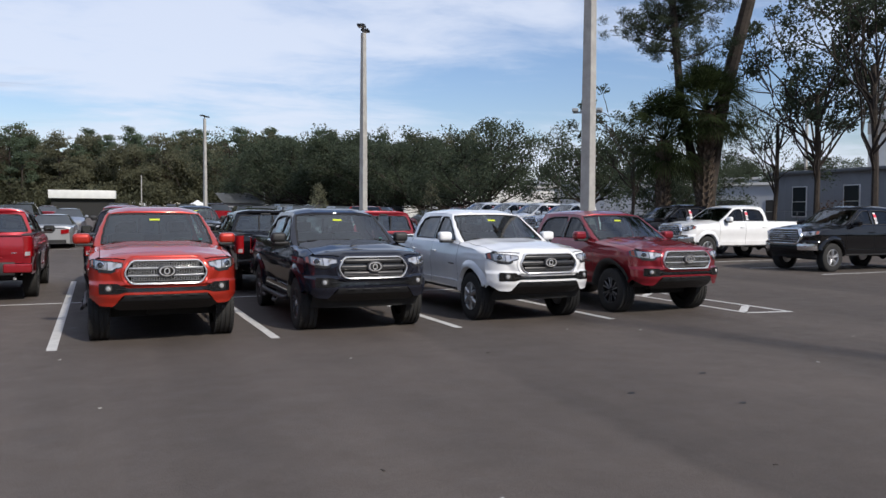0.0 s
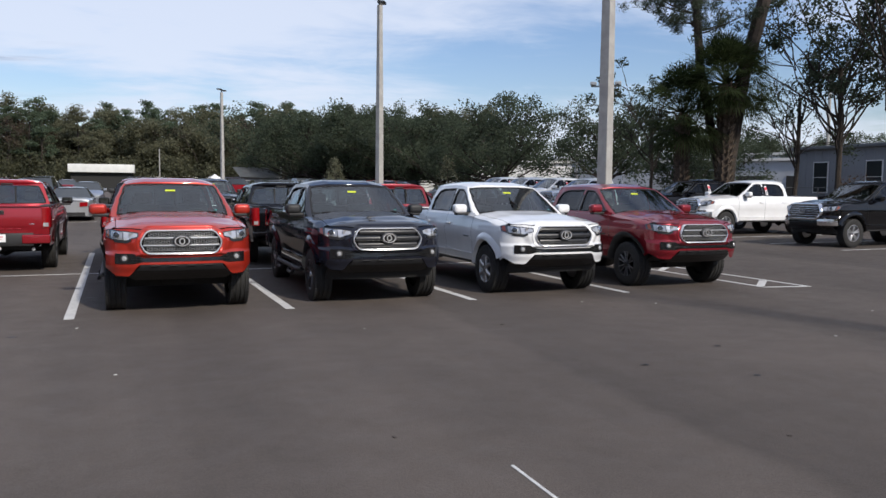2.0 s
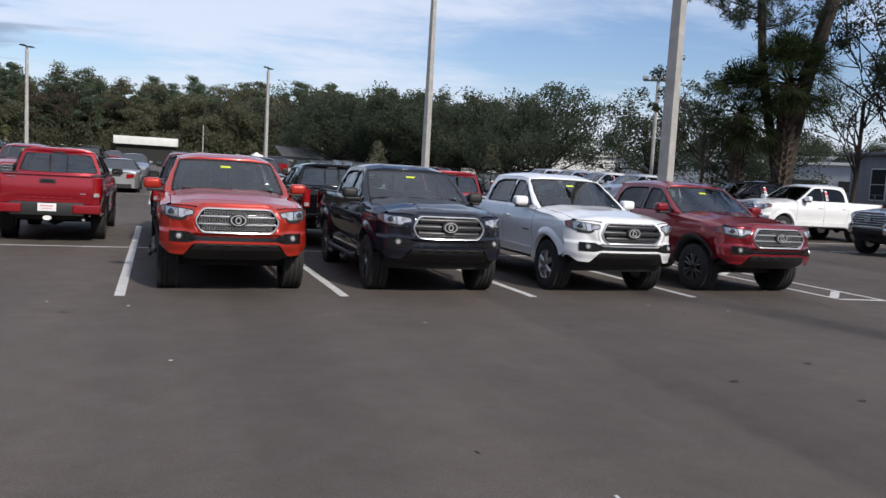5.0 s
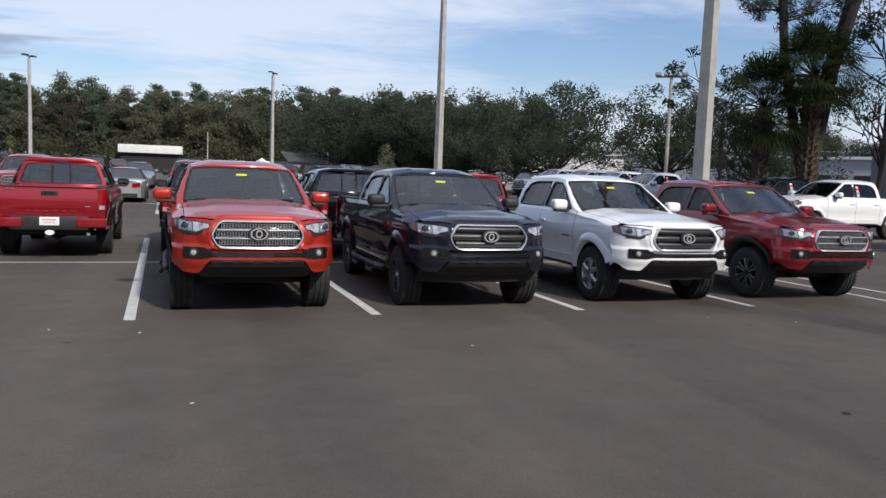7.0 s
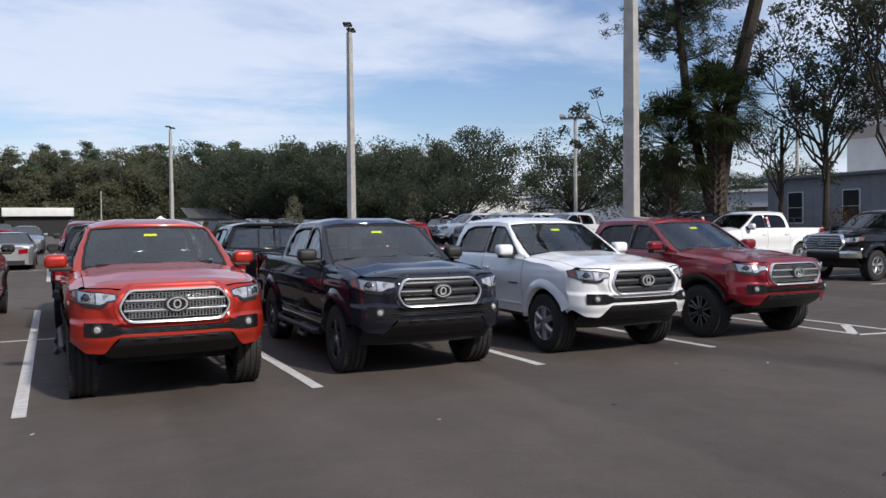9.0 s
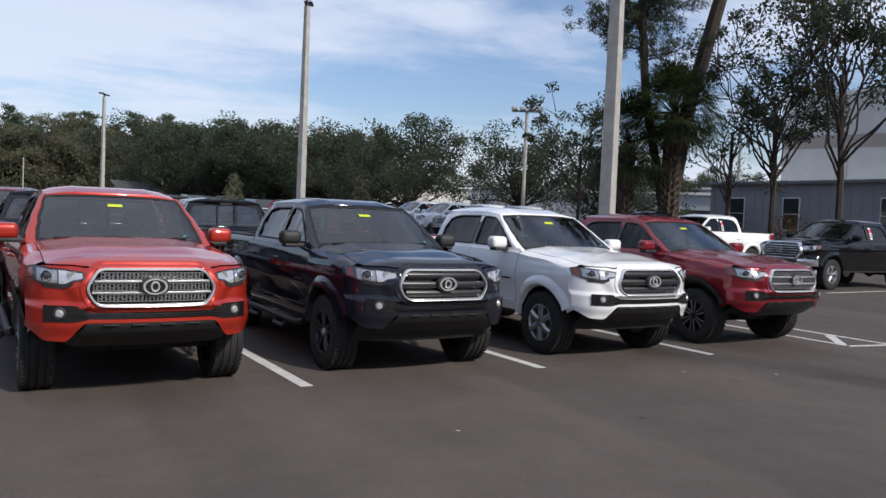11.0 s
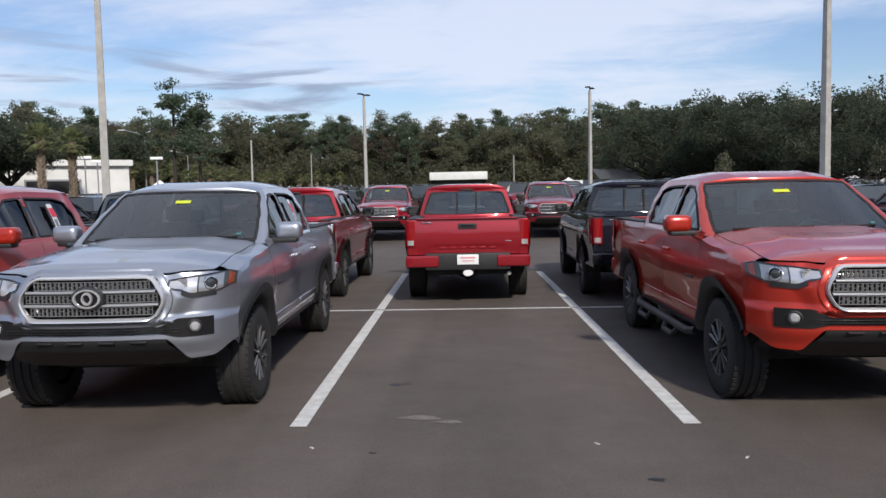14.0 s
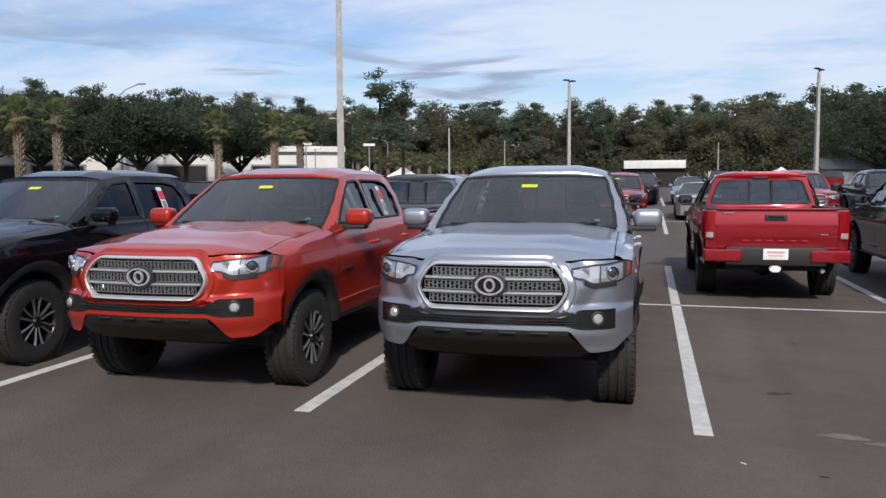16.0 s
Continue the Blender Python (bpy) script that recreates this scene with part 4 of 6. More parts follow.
def again(src, old, newp, label, m, group=""):
    c = copy_thing(src, m)
    repaint(c, old, newp)
    tagged(c, label)
    if group:
        tagged(c, group=group)
    return c


ROW1, ROW2, ROW3 = "front row of pickups", "second row of pickups", "third row of pickups"

# ---------------------------------------------------------------- ground
bm = bmesh.new()
bmesh.ops.create_grid(bm, x_segments=8, y_segments=8, size=2500)
ground = tagged(finish(bm, "ground", M_GRASS, smooth=False), "patchy grass and soil out to the horizon", "ground", kind="structure")
ground.location = (0, 0, -0.03)


def gz(x, y):
    """The lot lies level by the front rows and climbs gently behind them."""
    s = y + 0.2 * x - 22.0
    return 0.018 * (s * s / 8.0 if 0 < s < 4 else max(0.0, s - 2.0)) if s < 56 else 0.018 * 54


lot = tagged(finish(grid(lambda x, y: (x, y, gz(x, y)), lin(-95, 75, 60), lin(-60, 118, 90)), "pavement", M_ASPHALT), "grey-brown asphalt of the car park, worn and stained", "pavement", kind="structure")

LINES = thing("parking_lines", "white painted parking bay lines on asphalt", "road marking")
tagged(LINES, kind="structure")


def stripe(x0, y0, x1, y1, w=0.12, z=0.004):
    d = Vector((x1 - x0, y1 - y0, 0))
    n = Vector((-d.y, d.x, 0)).normalized() * w / 2
    k = max(2, int(d.length / 0.25))
    bm = bmesh.new()
    a, b = [], []
    for i in range(k + 1):
        p = Vector((x0, y0, z)) + d * (i / k)
        p.z += gz(p.x, p.y) + (0.004 if p.y > 22 else 0.0)
        j = 0.004 * math.sin(i * 2.7 + x0 * 5)
        a.append(bm.verts.new(p + n * (1 + j * 4)))
        b.append(bm.verts.new(p - n * (1 - j * 3)))
    for i in range(k):
        bm.faces.new((b[i], b[i + 1], a[i + 1], a[i]))
    r = bmesh.ops.extrude_face_region(bm, geom=bm.faces[:])
    for v in r["geom"]:
        if isinstance(v, bmesh.types.BMVert):
            v.co.z -= 0.003
    bmesh.ops.recalc_face_normals(bm, faces=bm.faces[:])
    return part("line", bm, M_LINE, LINES, smooth=False)


BAY, X0 = 2.745, -3.10
for k in range(-8, 5):
    x = X0 + BAY * k
    stripe(x - (0.02 if k <= 0 else 0.0), 10.14 if k >= 0 else 9.98, x - 0.17 * 0.9, 20.74)
stripe(-25.5, 15.62, 10.6, 15.72, 0.065)
for k in range(-9, 7):
    x = X0 - 0.05 + BAY * k - 0.06
    stripe(x, 29.3, x - 0.15, 40.6)
    stripe(x, 47.2, x - 0.15, 58.5)
stripe(-27, 34.95, 14.5, 35.05, 0.07)
stripe(-27, 52.9, 14.5, 52.9, 0.07)
# hatched strip at the end of the front row
stripe(10.62, 16.5, 10.62, 9.98, 0.09)
stripe(11.40, 16.5, 11.47, 9.86, 0.09)
stripe(10.58, 10.0, 11.51, 9.84, 0.09)
for y in (10.55, 11.95, 13.35, 14.75):
    stripe(10.66, y - 0.42, 11.38, y + 0.25, 0.14, z=0.0045)
for k in range(0, 5):
    stripe(19.5, 16.15 + 2.76 * k, 25.0, 16.35 + 2.76 * k, 0.10)
# a dribble of paint in the lane
stripe(2.455, 2.55, 2.47, 3.60, 0.022)

# dark oil spots and a dent in the paving
M_OIL = mat("oil_stain", (0.012, 0.011, 0.010), 0.5, vary=0.4, scale=20)
spots = thing("oil_stain", "small dark oil stain on the asphalt", "stain")
tagged(spots, kind="structure")
for (sx, sy, sr) in ((-2.54, 11.33, 0.035), (-2.44, 11.36, 0.02), (-2.1, 13.4, 0.02), (4.9, 5.6, 0.03), (6.2, 6.1, 0.03), (5.6, 4.9, 0.025), (-4.6, 6.9, 0.04), (-0.84, 9.07, 0.03), (-0.2, 12.15, 0.035)):
    bm = bmesh.new()
    vs = [bm.verts.new((sx + sr * (1.5 + 0.6 * math.sin(3 * a + sx)) * math.cos(a), sy + sr * (1 + 0.3 * math.sin(2 * a + sy)) * math.sin(a), 0.003)) for a in [i * 0.4488 for i in range(14)]]
    bm.faces.new(vs)
    part("stain", bm, M_OIL, spots, smooth=False)
M_SCUFF = mat("scuffed_asphalt", (0.150, 0.130, 0.118), 0.85, vary=0.35, scale=14)
for (sx, sy, sr) in ((-2.26, 10.33, 0.05), (-2.05, 10.22, 0.035)):
    bm = bmesh.new()
    bm.faces.new([bm.verts.new((sx + sr * (3.0 + 0.9 * math.sin(3 * a + sx)) * math.cos(a), sy + sr * (1 + 0.4 * math.sin(2 * a + sy)) * math.sin(a), 0.003)) for a in [i * 0.4488 for i in range(14)]])
    part("scuff", bm, M_SCUFF, spots, "pale scrape on the asphalt", smooth=False)
M_LITTER = mat("litter_pale", (0.55, 0.54, 0.50), 0.8, vary=0.3)
rng = random.Random(5)
for i in range(26):
    lx, ly = rng.uniform(-6, 11), rng.uniform(2.5, 10)
    bm = boxes((-0.012 - rng.random() * 0.02, 0.02, -0.006, 0.008, 0.001, 0.006), bev=0.002)
    o = tagged(finish(bm, "debris", M_LITTER if i % 3 else M_BARK), "small scrap of pale litter on asphalt", "debris", "litter on the lane")
    o.matrix_basis = pose(lx, ly, 0.0, 0, 0, rng.uniform(0, 180))

# ---------------------------------------------------------------- pickups, front row
orange = pickup("bright orange crew-cab pickup, black flares, silver mesh grille", "offroad", P_ORANGE, pose(0.985, 10.03, 0, 0, 0, 0.8), ROW1, "offroad", steps=True)
silver = again(orange, P_ORANGE, P_SILVER, "silver crew-cab pickup with black flares and mesh grille", pose(-4.475, 9.985, 0, 0, 0, 1.5))
orange2 = again(orange, P_ORANGE, P_ORANGE, "bright orange crew-cab pickup beside a silver one", pose(-7.02, 9.86, 0, 0, 0, 1.2))
black1 = again(orange, P_ORANGE, P_BLACK, "black crew-cab pickup with black flares", pose(-9.78, 9.90, 0, 0, 0, 0.5))
maroon = again(orange, P_ORANGE, P_MAROON, "dark red crew-cab pickup beside the hatched strip", pose(9.345, 10.10, 0, 0, 0, 0.5))
for T in (silver, orange2, black1, maroon):
    for o in [c for c in T.children if c.name.startswith("side_step")]:
        for k in list(o.children):
            bpy.data.objects.remove(k)
        bpy.data.objects.remove(o)
blue = pickup("dark blue crew-cab pickup with slatted grille", "slatted", P_BLUE, pose(3.735, 10.00, 0, 0, 0, -0.6), ROW1, "dark", steps=True, mirrors=M_TRIM)
white = again(blue, P_BLUE, P_WHITE, "white crew-cab pickup with steel-look wheels", pose(6.605, 10.05, 0, 0, 0, 0.3))
for o in list(white.children):
    if o.name.startswith("side_step"):
        for k in list(o.children):
            bpy.data.objects.remove(k)
        bpy.data.objects.remove(o)
    elif o.name.startswith("wheel") and not o.name.startswith("wheel_"):
        for k in list(o.children):
            bpy.data.objects.remove(k)
        bpy.data.objects.remove(o)
    elif o.name.startswith("door_mirror"):
        o.material_slots[0].link = "OBJECT"
        o.material_slots[0].material = P_WHITE
for s in (-1, 1):
    for ax in (AXF, AXR):
        wheel(white, 0.795, ax, s, "steel")
for T, s in ((orange2, 1), (silver, 1), (black1, 1)):
    window_sticker(T, s)

# ---------------------------------------------------------------- second row, tails to the front row


def tail_to(x, rear_y, turn=0.0):
    return pose(x, rear_y + 5.33, 0, 0, 0, 180 + turn)


red2 = again(maroon, P_MAROON, P_RED, "red crew-cab pickup, tailgate shut, white dealer plate", tail_to(-1.99, 16.02, 0.6), ROW2)
black2 = again(maroon, P_MAROON, P_BLUE, "dark navy crew-cab pickup, tail towards the front row", tail_to(0.86, 15.98, -1.0), ROW2)
maroon2 = again(maroon, P_MAROON, P_RED, "red crew-cab pickup with black flares, tail outwards", tail_to(-4.86, 16.1), ROW2)
again(maroon, P_MAROON, P_BLACK, "black crew-cab pickup, tail towards the front row", tail_to(3.65, 16.05), ROW2)
again(maroon, P_MAROON, P_MAROON, "dark red crew-cab pickup, tail towards the front row", tail_to(6.55, 16.1), ROW2)
again(maroon, P_MAROON, P_GREY, "dark grey crew-cab pickup, tail towards the front row", tail_to(-7.45, 16.1), ROW2)
again(maroon, P_MAROON, P_BLACK, "black crew-cab pickup, tail towards the front row", tail_to(-10.2, 16.2), ROW2)
# third row, noses to the lane
again(maroon, P_MAROON, P_RED, "red crew-cab pickup, nose to the lane", pose(-4.75, 29.9, 0, 0, 0, 1), ROW3)
again(maroon, P_MAROON, P_MAROON, "dark red crew-cab pickup, nose to the lane", pose(0.75, 29.8, 0, 0, 0, -1), ROW3)
again(maroon, P_MAROON, P_RED, "red crew-cab pickup, nose to the lane", pose(-7.6, 30.2, 0, 0, 0, 0), ROW3)
again(maroon, P_MAROON, P_BLACK, "black crew-cab pickup, nose to the lane", pose(3.5, 30.1, 0, 0, 0, 0), ROW3)
again(maroon, P_MAROON, P_MAROON, "dark red crew-cab pickup, nose to the lane", pose(-10.3, 30.2, 0, 0, 0, 0), ROW3)

# the trucks of the second and third rows have black mirrors
for T in [o for o in scene.collection.objects if o.parent is None and o.name.startswith("pickup_truck") and o.location.y > 16]:
    for o in T.children:
        if o.name.startswith("door_mirror"):
            o.material_slots[0].link = "OBJECT"
            o.material_slots[0].material = M_TRIM

# larger pickups parked across the lane, noses to it
SIDE = "large pickups beside the trailer"
tun = pickup("large black crew-cab pickup with a chrome bar grille", "chrome", P_BLACK, pose(19.75, 17.8, 0, 0, 0, -90) @ Matrix.Diagonal((1.08, 1.08, 1.14, 1)), SIDE, "alloy", sticker=False)
tunw = again(tun, P_BLACK, P_WHITE, "large white crew-cab pickup with a long bed", pose(19.7, 23.2, 0, 0, 0, -90))
for T in (tun, tunw):
    window_sticker(T, 1, 2.64)
again(tun, P_BLACK, P_BLACK, "large black pickup behind a white one", pose(19.6, 26.2, 0, 0, 0, -90))


# ---------------------------------------------------------------- sedans and sport utility cars
def car(label, kind, P, m, group=""):
    """kind: sedan or suv. Nose at y = 0 pointing to -y."""
    T = thing("sedan" if kind == "sedan" else "sport_utility_car", label, "car", group, m)
    L, W = (4.75, 0.90) if kind == "sedan" else (4.65, 0.92)
    H = 1.45 if kind == "sedan" else 1.70
    belt = 0.95 if kind == "sedan" else 1.08
    ax = (0.95, L - 1.0)
    r = 0.33 if kind == "sedan" else 0.36

    def top(y):
        if kind == "sedan":
            return table([(0.0, 0.66), (0.25, 0.80), (1.35, 0.97), (L - 0.85, 1.02), (L - 0.05, 0.98), (L, 0.90)], y)
        return table([(0.0, 0.80), (0.25, 1.0), (1.2, 1.12), (L, 1.12)], y)

    def plan(y):
        return W - 0.26 * max(0, (0.55 - y) / 0.55) ** 2.2 - 0.16 * max(0, (y - L + 0.45) / 0.45) ** 2.2

    def bot(y):
        b = 0.24
        for a in ax:
            if abs(y - a) < r + 0.06:
                b = max(b, r + math.sqrt((r + 0.06) ** 2 - (y - a) ** 2))
        return b
    ys = lin(0, L, 90)

    def shell(y, t):
        w, zt, zb = plan(y), top(y), bot(y)
        if t <= 1:
            z = zb + (zt - 0.06 - zb) * t
            x = w * (0.93 + 0.07 * math.sin(min(1, max(0, (z - 0.2) / (zt - 0.2))) * math.pi * 0.75))
        else:
            k = t - 1
            x = w * 0.98 * (1 - k)
            z = zt - 0.06 + 0.06 * math.sin(min(1, k * 3) * math.pi / 2) + 0.02 * k
        return x, y, z
    for s in (-1, 1):
        part("body_side", grid(lambda y, t: (lambda p: (s * p[0], p[1], p[2]))(shell(y, t)), ys, lin(0, 1, 8) + [1.06, 1.15, 1.3, 1.6, 2.0], flip=s < 0), P, T)
    part("front_end", grid(lambda u, z: (u * plan(0.0) * 0.98, -0.10 * (1 - u * u) + 0.03 - 0.02 * math.sin((z - 0.24) * 5), z), lin(-1, 1, 15), lin(0.24, top(0) - 0.02, 6)), P, T)
    part("rear_end", grid(lambda u, z: (u * plan(L) * 0.98, L + 0.10 * (1 - u * u) - 0.01, z), lin(-1, 1, 15), lin(0.26, top(L) - 0.02, 6), flip=True), P, T)
    part("front_grille", grid(lambda u, z: (u * 0.45, -0.10 * (1 - (u * 0.45 / 0.64) ** 2) + 0.0 - 0.02, z), lin(-1, 1, 9), [0.36, 0.45, 0.62]), M_TRIM, T)
    part("rear_bumper_trim", grid(lambda u, z: (u * 0.60, L + 0.10 * (1 - (u * 0.8) ** 2) + 0.004, z), lin(-1, 1, 9), [0.27, 0.36, 0.42], flip=True), M_TRIM, T)
    # greenhouse
    if kind == "sedan":
        y_f, y_b, t_f, t_b = (1.30, L - 0.75, 2.05, L - 1.55)
    else:
        y_f, y_b, t_f, t_b = (1.20, L - 0.05, 1.85, L - 0.45)
    zb, zt = belt, H - 0.06
    xw = lambda z: W * 0.95 - (z - zb) / (zt - zb) * (0.26 if kind == "sedan" else 0.18)
    yy0 = lambda z: y_f + (t_f - y_f) * (z - zb) / (zt - zb)
    yy1 = lambda z: y_b + (t_b - y_b) * (z - zb) / (zt - zb)
    part("windscreen", grid(lambda u, z: (u * xw(z), yy0(z) + 0.12 * u * u, z), lin(-1, 1, 11), lin(zb, zt, 5)), M_WINDOW, T)
    part("rear_window", grid(lambda u, z: (u * xw(z), yy1(z) - 0.10 * u * u, z), lin(-1, 1, 11), lin(zb, zt, 5), flip=True), M_WINDOW, T)
    part("roof", grid(lambda u, v: (u * xw(zt), (yy0(zt) + 0.12 * u * u) + v * (yy1(zt) - 0.10 * u * u - yy0(zt) - 0.12 * u * u), zt + 0.06 * (1 - abs(u) ** 3) * math.sin(math.pi * (0.1 + 0.8 * v)) ** 0.6), lin(-1, 1, 15), lin(0, 1, 9)), P, T)
    for s in (-1, 1):
        part("side_window", grid(lambda v, z: (s * xw(z), yy0(z) + 0.14 + v * (yy1(z) - yy0(z) - 0.26), z), lin(0, 1, 7), lin(zb, zt, 4), flip=s < 0), M_WINDOW, T)
        for (a, b) in ((0.0, 0.045), (0.46, 0.49), (0.94, 1.0)):
            part("pillar", grid(lambda v, z: (s * (xw(z) + 0.006), yy0(z) + 0.10 + v * (yy1(z) - yy0(z) - 0.18), z), [a, b], lin(zb, zt, 3), flip=s < 0), P, T)
        part("headlight", grid(lambda u, z: (s * (0.44 + 0.22 * u), 0.02 - 0.10 * (1 - ((0.44 + 0.22 * u) / 0.64) ** 2) + 0.16 * u * u - 0.02, z), lin(0, 1, 7), [top(0) - 0.10, top(0) - 0.05, top(0) - 0.005], flip=s < 0), M_REFLECT, T)
        part("tail_light", grid(lambda u, z: (s * (0.40 + 0.345 * u), L + 0.10 * (1 - ((0.40 + 0.345 * u) / 0.76) ** 2) - 0.06 * u ** 3 + 0.022, z + 0.03 * u), lin(0, 1, 7), [top(L) - 0.24, top(L) - 0.14, top(L) - 0.07], flip=s > 0), M_TAIL, T)
        part("door_mirror", box(bmesh.new(), s * (W - 0.02), s * (W + 0.17), y_f + 0.35, y_f + 0.47, belt - 0.02, belt + 0.11, bev=0.035, seg=3), P, T)
        for a in ax:
            wheel(T, W - 0.11, a, s, "alloy", r, plain=True)
    part("underbody", boxes((-0.62, 0.62, 0.25, L - 0.25, 0.20, 0.75)), M_UNDER, T)
    return T


FAR = "cars in the far rows"
sedan = car("silver sedan with its tail to the lane", "sedan", P_TAN, pose(-1.95, 35.5 + 4.75, 0, 0, 0, 180), FAR)
again(sedan, P_TAN, P_SILVER, "silver sedan facing the lane", pose(-1.9, 47.9, 0, 0, 0, 0), FAR)
suv = car("dark sport utility car in a far row", "suv", P_BLACK, pose(6.2, 30.2, 0), FAR)
frng = random.Random(11)
paints = [(P_WHITE, "white"), (P_TAN, "silver"), (P_SILVER, "grey silver"), (P_BLACK, "black"), (P_GREY, "dark grey"), (P_MAROON, "dark red"), (P_RED, "red"), (P_BLUE, "dark blue")]


def far_car(x, y, ang):
    P, word = frng.choice(paints)
    if frng.random() < 0.5:
        again(sedan, P_TAN, P, word + " sedan parked in a far row", pose(x, y, 0, 0, 0, ang), FAR)
    else:
        again(suv, P_BLACK, P, word + " sport utility car parked in a far row", pose(x, y, 0, 0, 0, ang), FAR)


for k in range(-9, 12):
    x = X0 + BAY * (k - 0.5)
    for y, ang, p in ((35.9, 180, 0.62), (47.9, 0, 0.62), (53.3, 180, 0.6), (66, 0, 0.55), (71, 180, 0.45), (84, 0, 0.4)):
        if k == 1 or (y < 40 and k > 5) or (15 < x < 29 and 46 < y < 50):
            continue
        if frng.random() < p:
            yy = y + (4.75 if ang else 0.0) + frng.uniform(-0.3, 0.3)
            far_car(x + frng.uniform(-0.15, 0.15), yy, ang + frng.uniform(-1.5, 1.5))
for x in (9.0, 11.9):
    far_car(x, 30.1, 0)
again(sedan, P_TAN, P_RED, "red sedan in a far row", pose(-4.6, 48.2, 0, 0, 0, 0), FAR)
again(suv, P_BLACK, P_ORANGE, "orange sport utility car in a far row", pose(17.6, 45.0, 0, 0, 0, 40), FAR)
for i in range(4):
    again(tun, P_BLACK, P_WHITE, "large white pickup in a far row, nose to the lane", pose(19.1 + 0.39 * i, 43.1 - 2.72 * i, 0, 0, 0, -82), "white pickups in a far row")


for o in [o for o in scene.collection.objects if o.parent is None and o.name.startswith(("pickup_truck", "sedan", "sport_utility_car"))]:
    c = o.matrix_basis @ Vector((0, 2.5, 0))
    o.location.z += gz(c.x, c.y)
    if c.y > 24:
        o.rotation_euler.x += 0.018 * (1 if abs(math.degrees(o.rotation_euler.z)) < 60 else -1 if abs(math.degrees(o.rotation_euler.z)) > 120 else 0)


# ---------------------------------------------------------------- lamp posts
def lamp_post(label, x, y, h=10.1, turn=0.0, heads=2, r0=0.205, r1=0.135):
    T = thing("lamp_post", label, "lamp post", "tall car park lamps", pose(x, y, 0, 0, 0, turn))
    bm = bmesh.new()
    tube(bm, [(0, 0, 0), (0, 0, h * 0.5), (0, 0, h - 0.25)], [r0, (r0 + r1) / 2, r1], 4)
    bmesh.ops.bevel(bm, geom=[e for e in bm.edges if abs((e.verts[0].co - e.verts[1].co).z) > 1], offset=0.02, segments=1, affect="EDGES")
    part("pole", bm, M_CONCRETE, T, "square-edged grey concrete pole", sharp=20)
    part("tenon", tube(bmesh.new(), [(0, 0, h - 0.25), (0, 0, h - 0.05)], 0.05, 8), M_FIXTURE, T)
    for s in ((-1, 1) if heads == 2 else (1,)):
        part("bracket", tube(bmesh.new(), [(0, 0, h - 0.12), (s * 0.30, 0, h - 0.06)], 0.035, 6), M_FIXTURE, T)
        hd = part("lamp_head", box(bmesh.new(), s * 0.22, s * 0.72, -0.17, 0.17, h - 0.08, h + 0.02, bev=0.03), M_FIXTURE, T, "dark flat lamp head")
        part("lens", boxes((s * 0.30, s * 0.66, -0.12, 0.12, h - 0.088, h - 0.082)), M_LAMPWHITE, hd)
    return T


lamp_post("tall grey concrete lamp post between the rows", 11.12, 15.78, 10.1, 62)
lamp_post("tall grey concrete lamp post behind the lane", 11.35, -1.8, 10.1, 62)
lamp_post("tall grey concrete lamp post among parked cars", 10.95, 33.7, 10.1, 62)
lamp_post("tall grey concrete lamp post among parked cars", -15.2, 32.9, 10.1, 62)
lamp_post("tall grey concrete lamp post in the far rows", -10.8, 70.9, 10.1, 62)
lamp_post("tall grey concrete lamp post in the far rows", 7.95, 70.0, 10.1, 62)
lamp_post("tall grey concrete lamp post by the trees", -33.5, 117.0, 10.1, 62)


def thin_pole(x, y, h, label="slim grey pole by the woods"):
    bm = tube(bmesh.new(), [(0, 0, 0), (0, 0, h)], [0.11, 0.08], 8)
    o = tagged(finish(bm, "utility_pole", M_CONCRETE), label, "pole", "slim poles")
    o.location = (x, y, -0.03)


def at_px_dir(az, d, ex=0.33, ey=-0.5):
    """A place d metres off, az degrees clockwise from +y."""
    return ex + d * math.sin(radians(az)), ey + d * math.cos(radians(az))


for az, d, h in ((2.0, 130, 7.6), (10.2, 125, 7.8), (-12.0, 150, 9.5), (31.5, 92, 7.0)):
    thin_pole(*at_px_dir(az, d), h)


def arm_lamp(x, y, h, turn):
    T = thing("street_lamp", "galvanised street lamp with a curved arm", "street lamp", "road lamps", pose(x, y, 0, 0, 0, turn))
    part("pole", tube(bmesh.new(), [(0, 0, 0), (0, 0, h)], [0.10, 0.06], 8), M_GALV, T)
    part("arm", tube(bmesh.new(), [(0, 0, h), (-0.8, 0, h + 0.45), (-2.2, 0, h + 0.8)], 0.045, 6), M_GALV, T)
    part("lamp_head", box(bmesh.new(), -2.9, -2.15, -0.14, 0.14, h + 0.72, h + 0.86, bev=0.03), M_GALV, T)


arm_lamp(-40.4, 96.4, 9.0, 15)
arm_lamp(-50.5, 138, 9.0, 15)
arm_lamp(-47.5, 62, 9.2, 170)


def flood_post(x, y, h, turn):
    T = thing("floodlight_post", "grey post with a crossbar of floodlights", "floodlight", "", pose(x, y, 0, 0, 0, turn))
    part("pole", tube(bmesh.new(), [(0, 0, 0), (0, 0, h)], [0.13, 0.10], 8), M_CONCRETE, T)
    part("crossbar", boxes((-0.95, 0.95, -0.05, 0.05, h - 0.1, h)), M_GALV, T)
    for i in range(4):
        xx = -0.8 + i * 0.53
        part("floodlight", box(bmesh.new(), xx - 0.2, xx + 0.2, -0.30, 0.12, h, h + 0.22, bev=0.03), M_GALV, T)


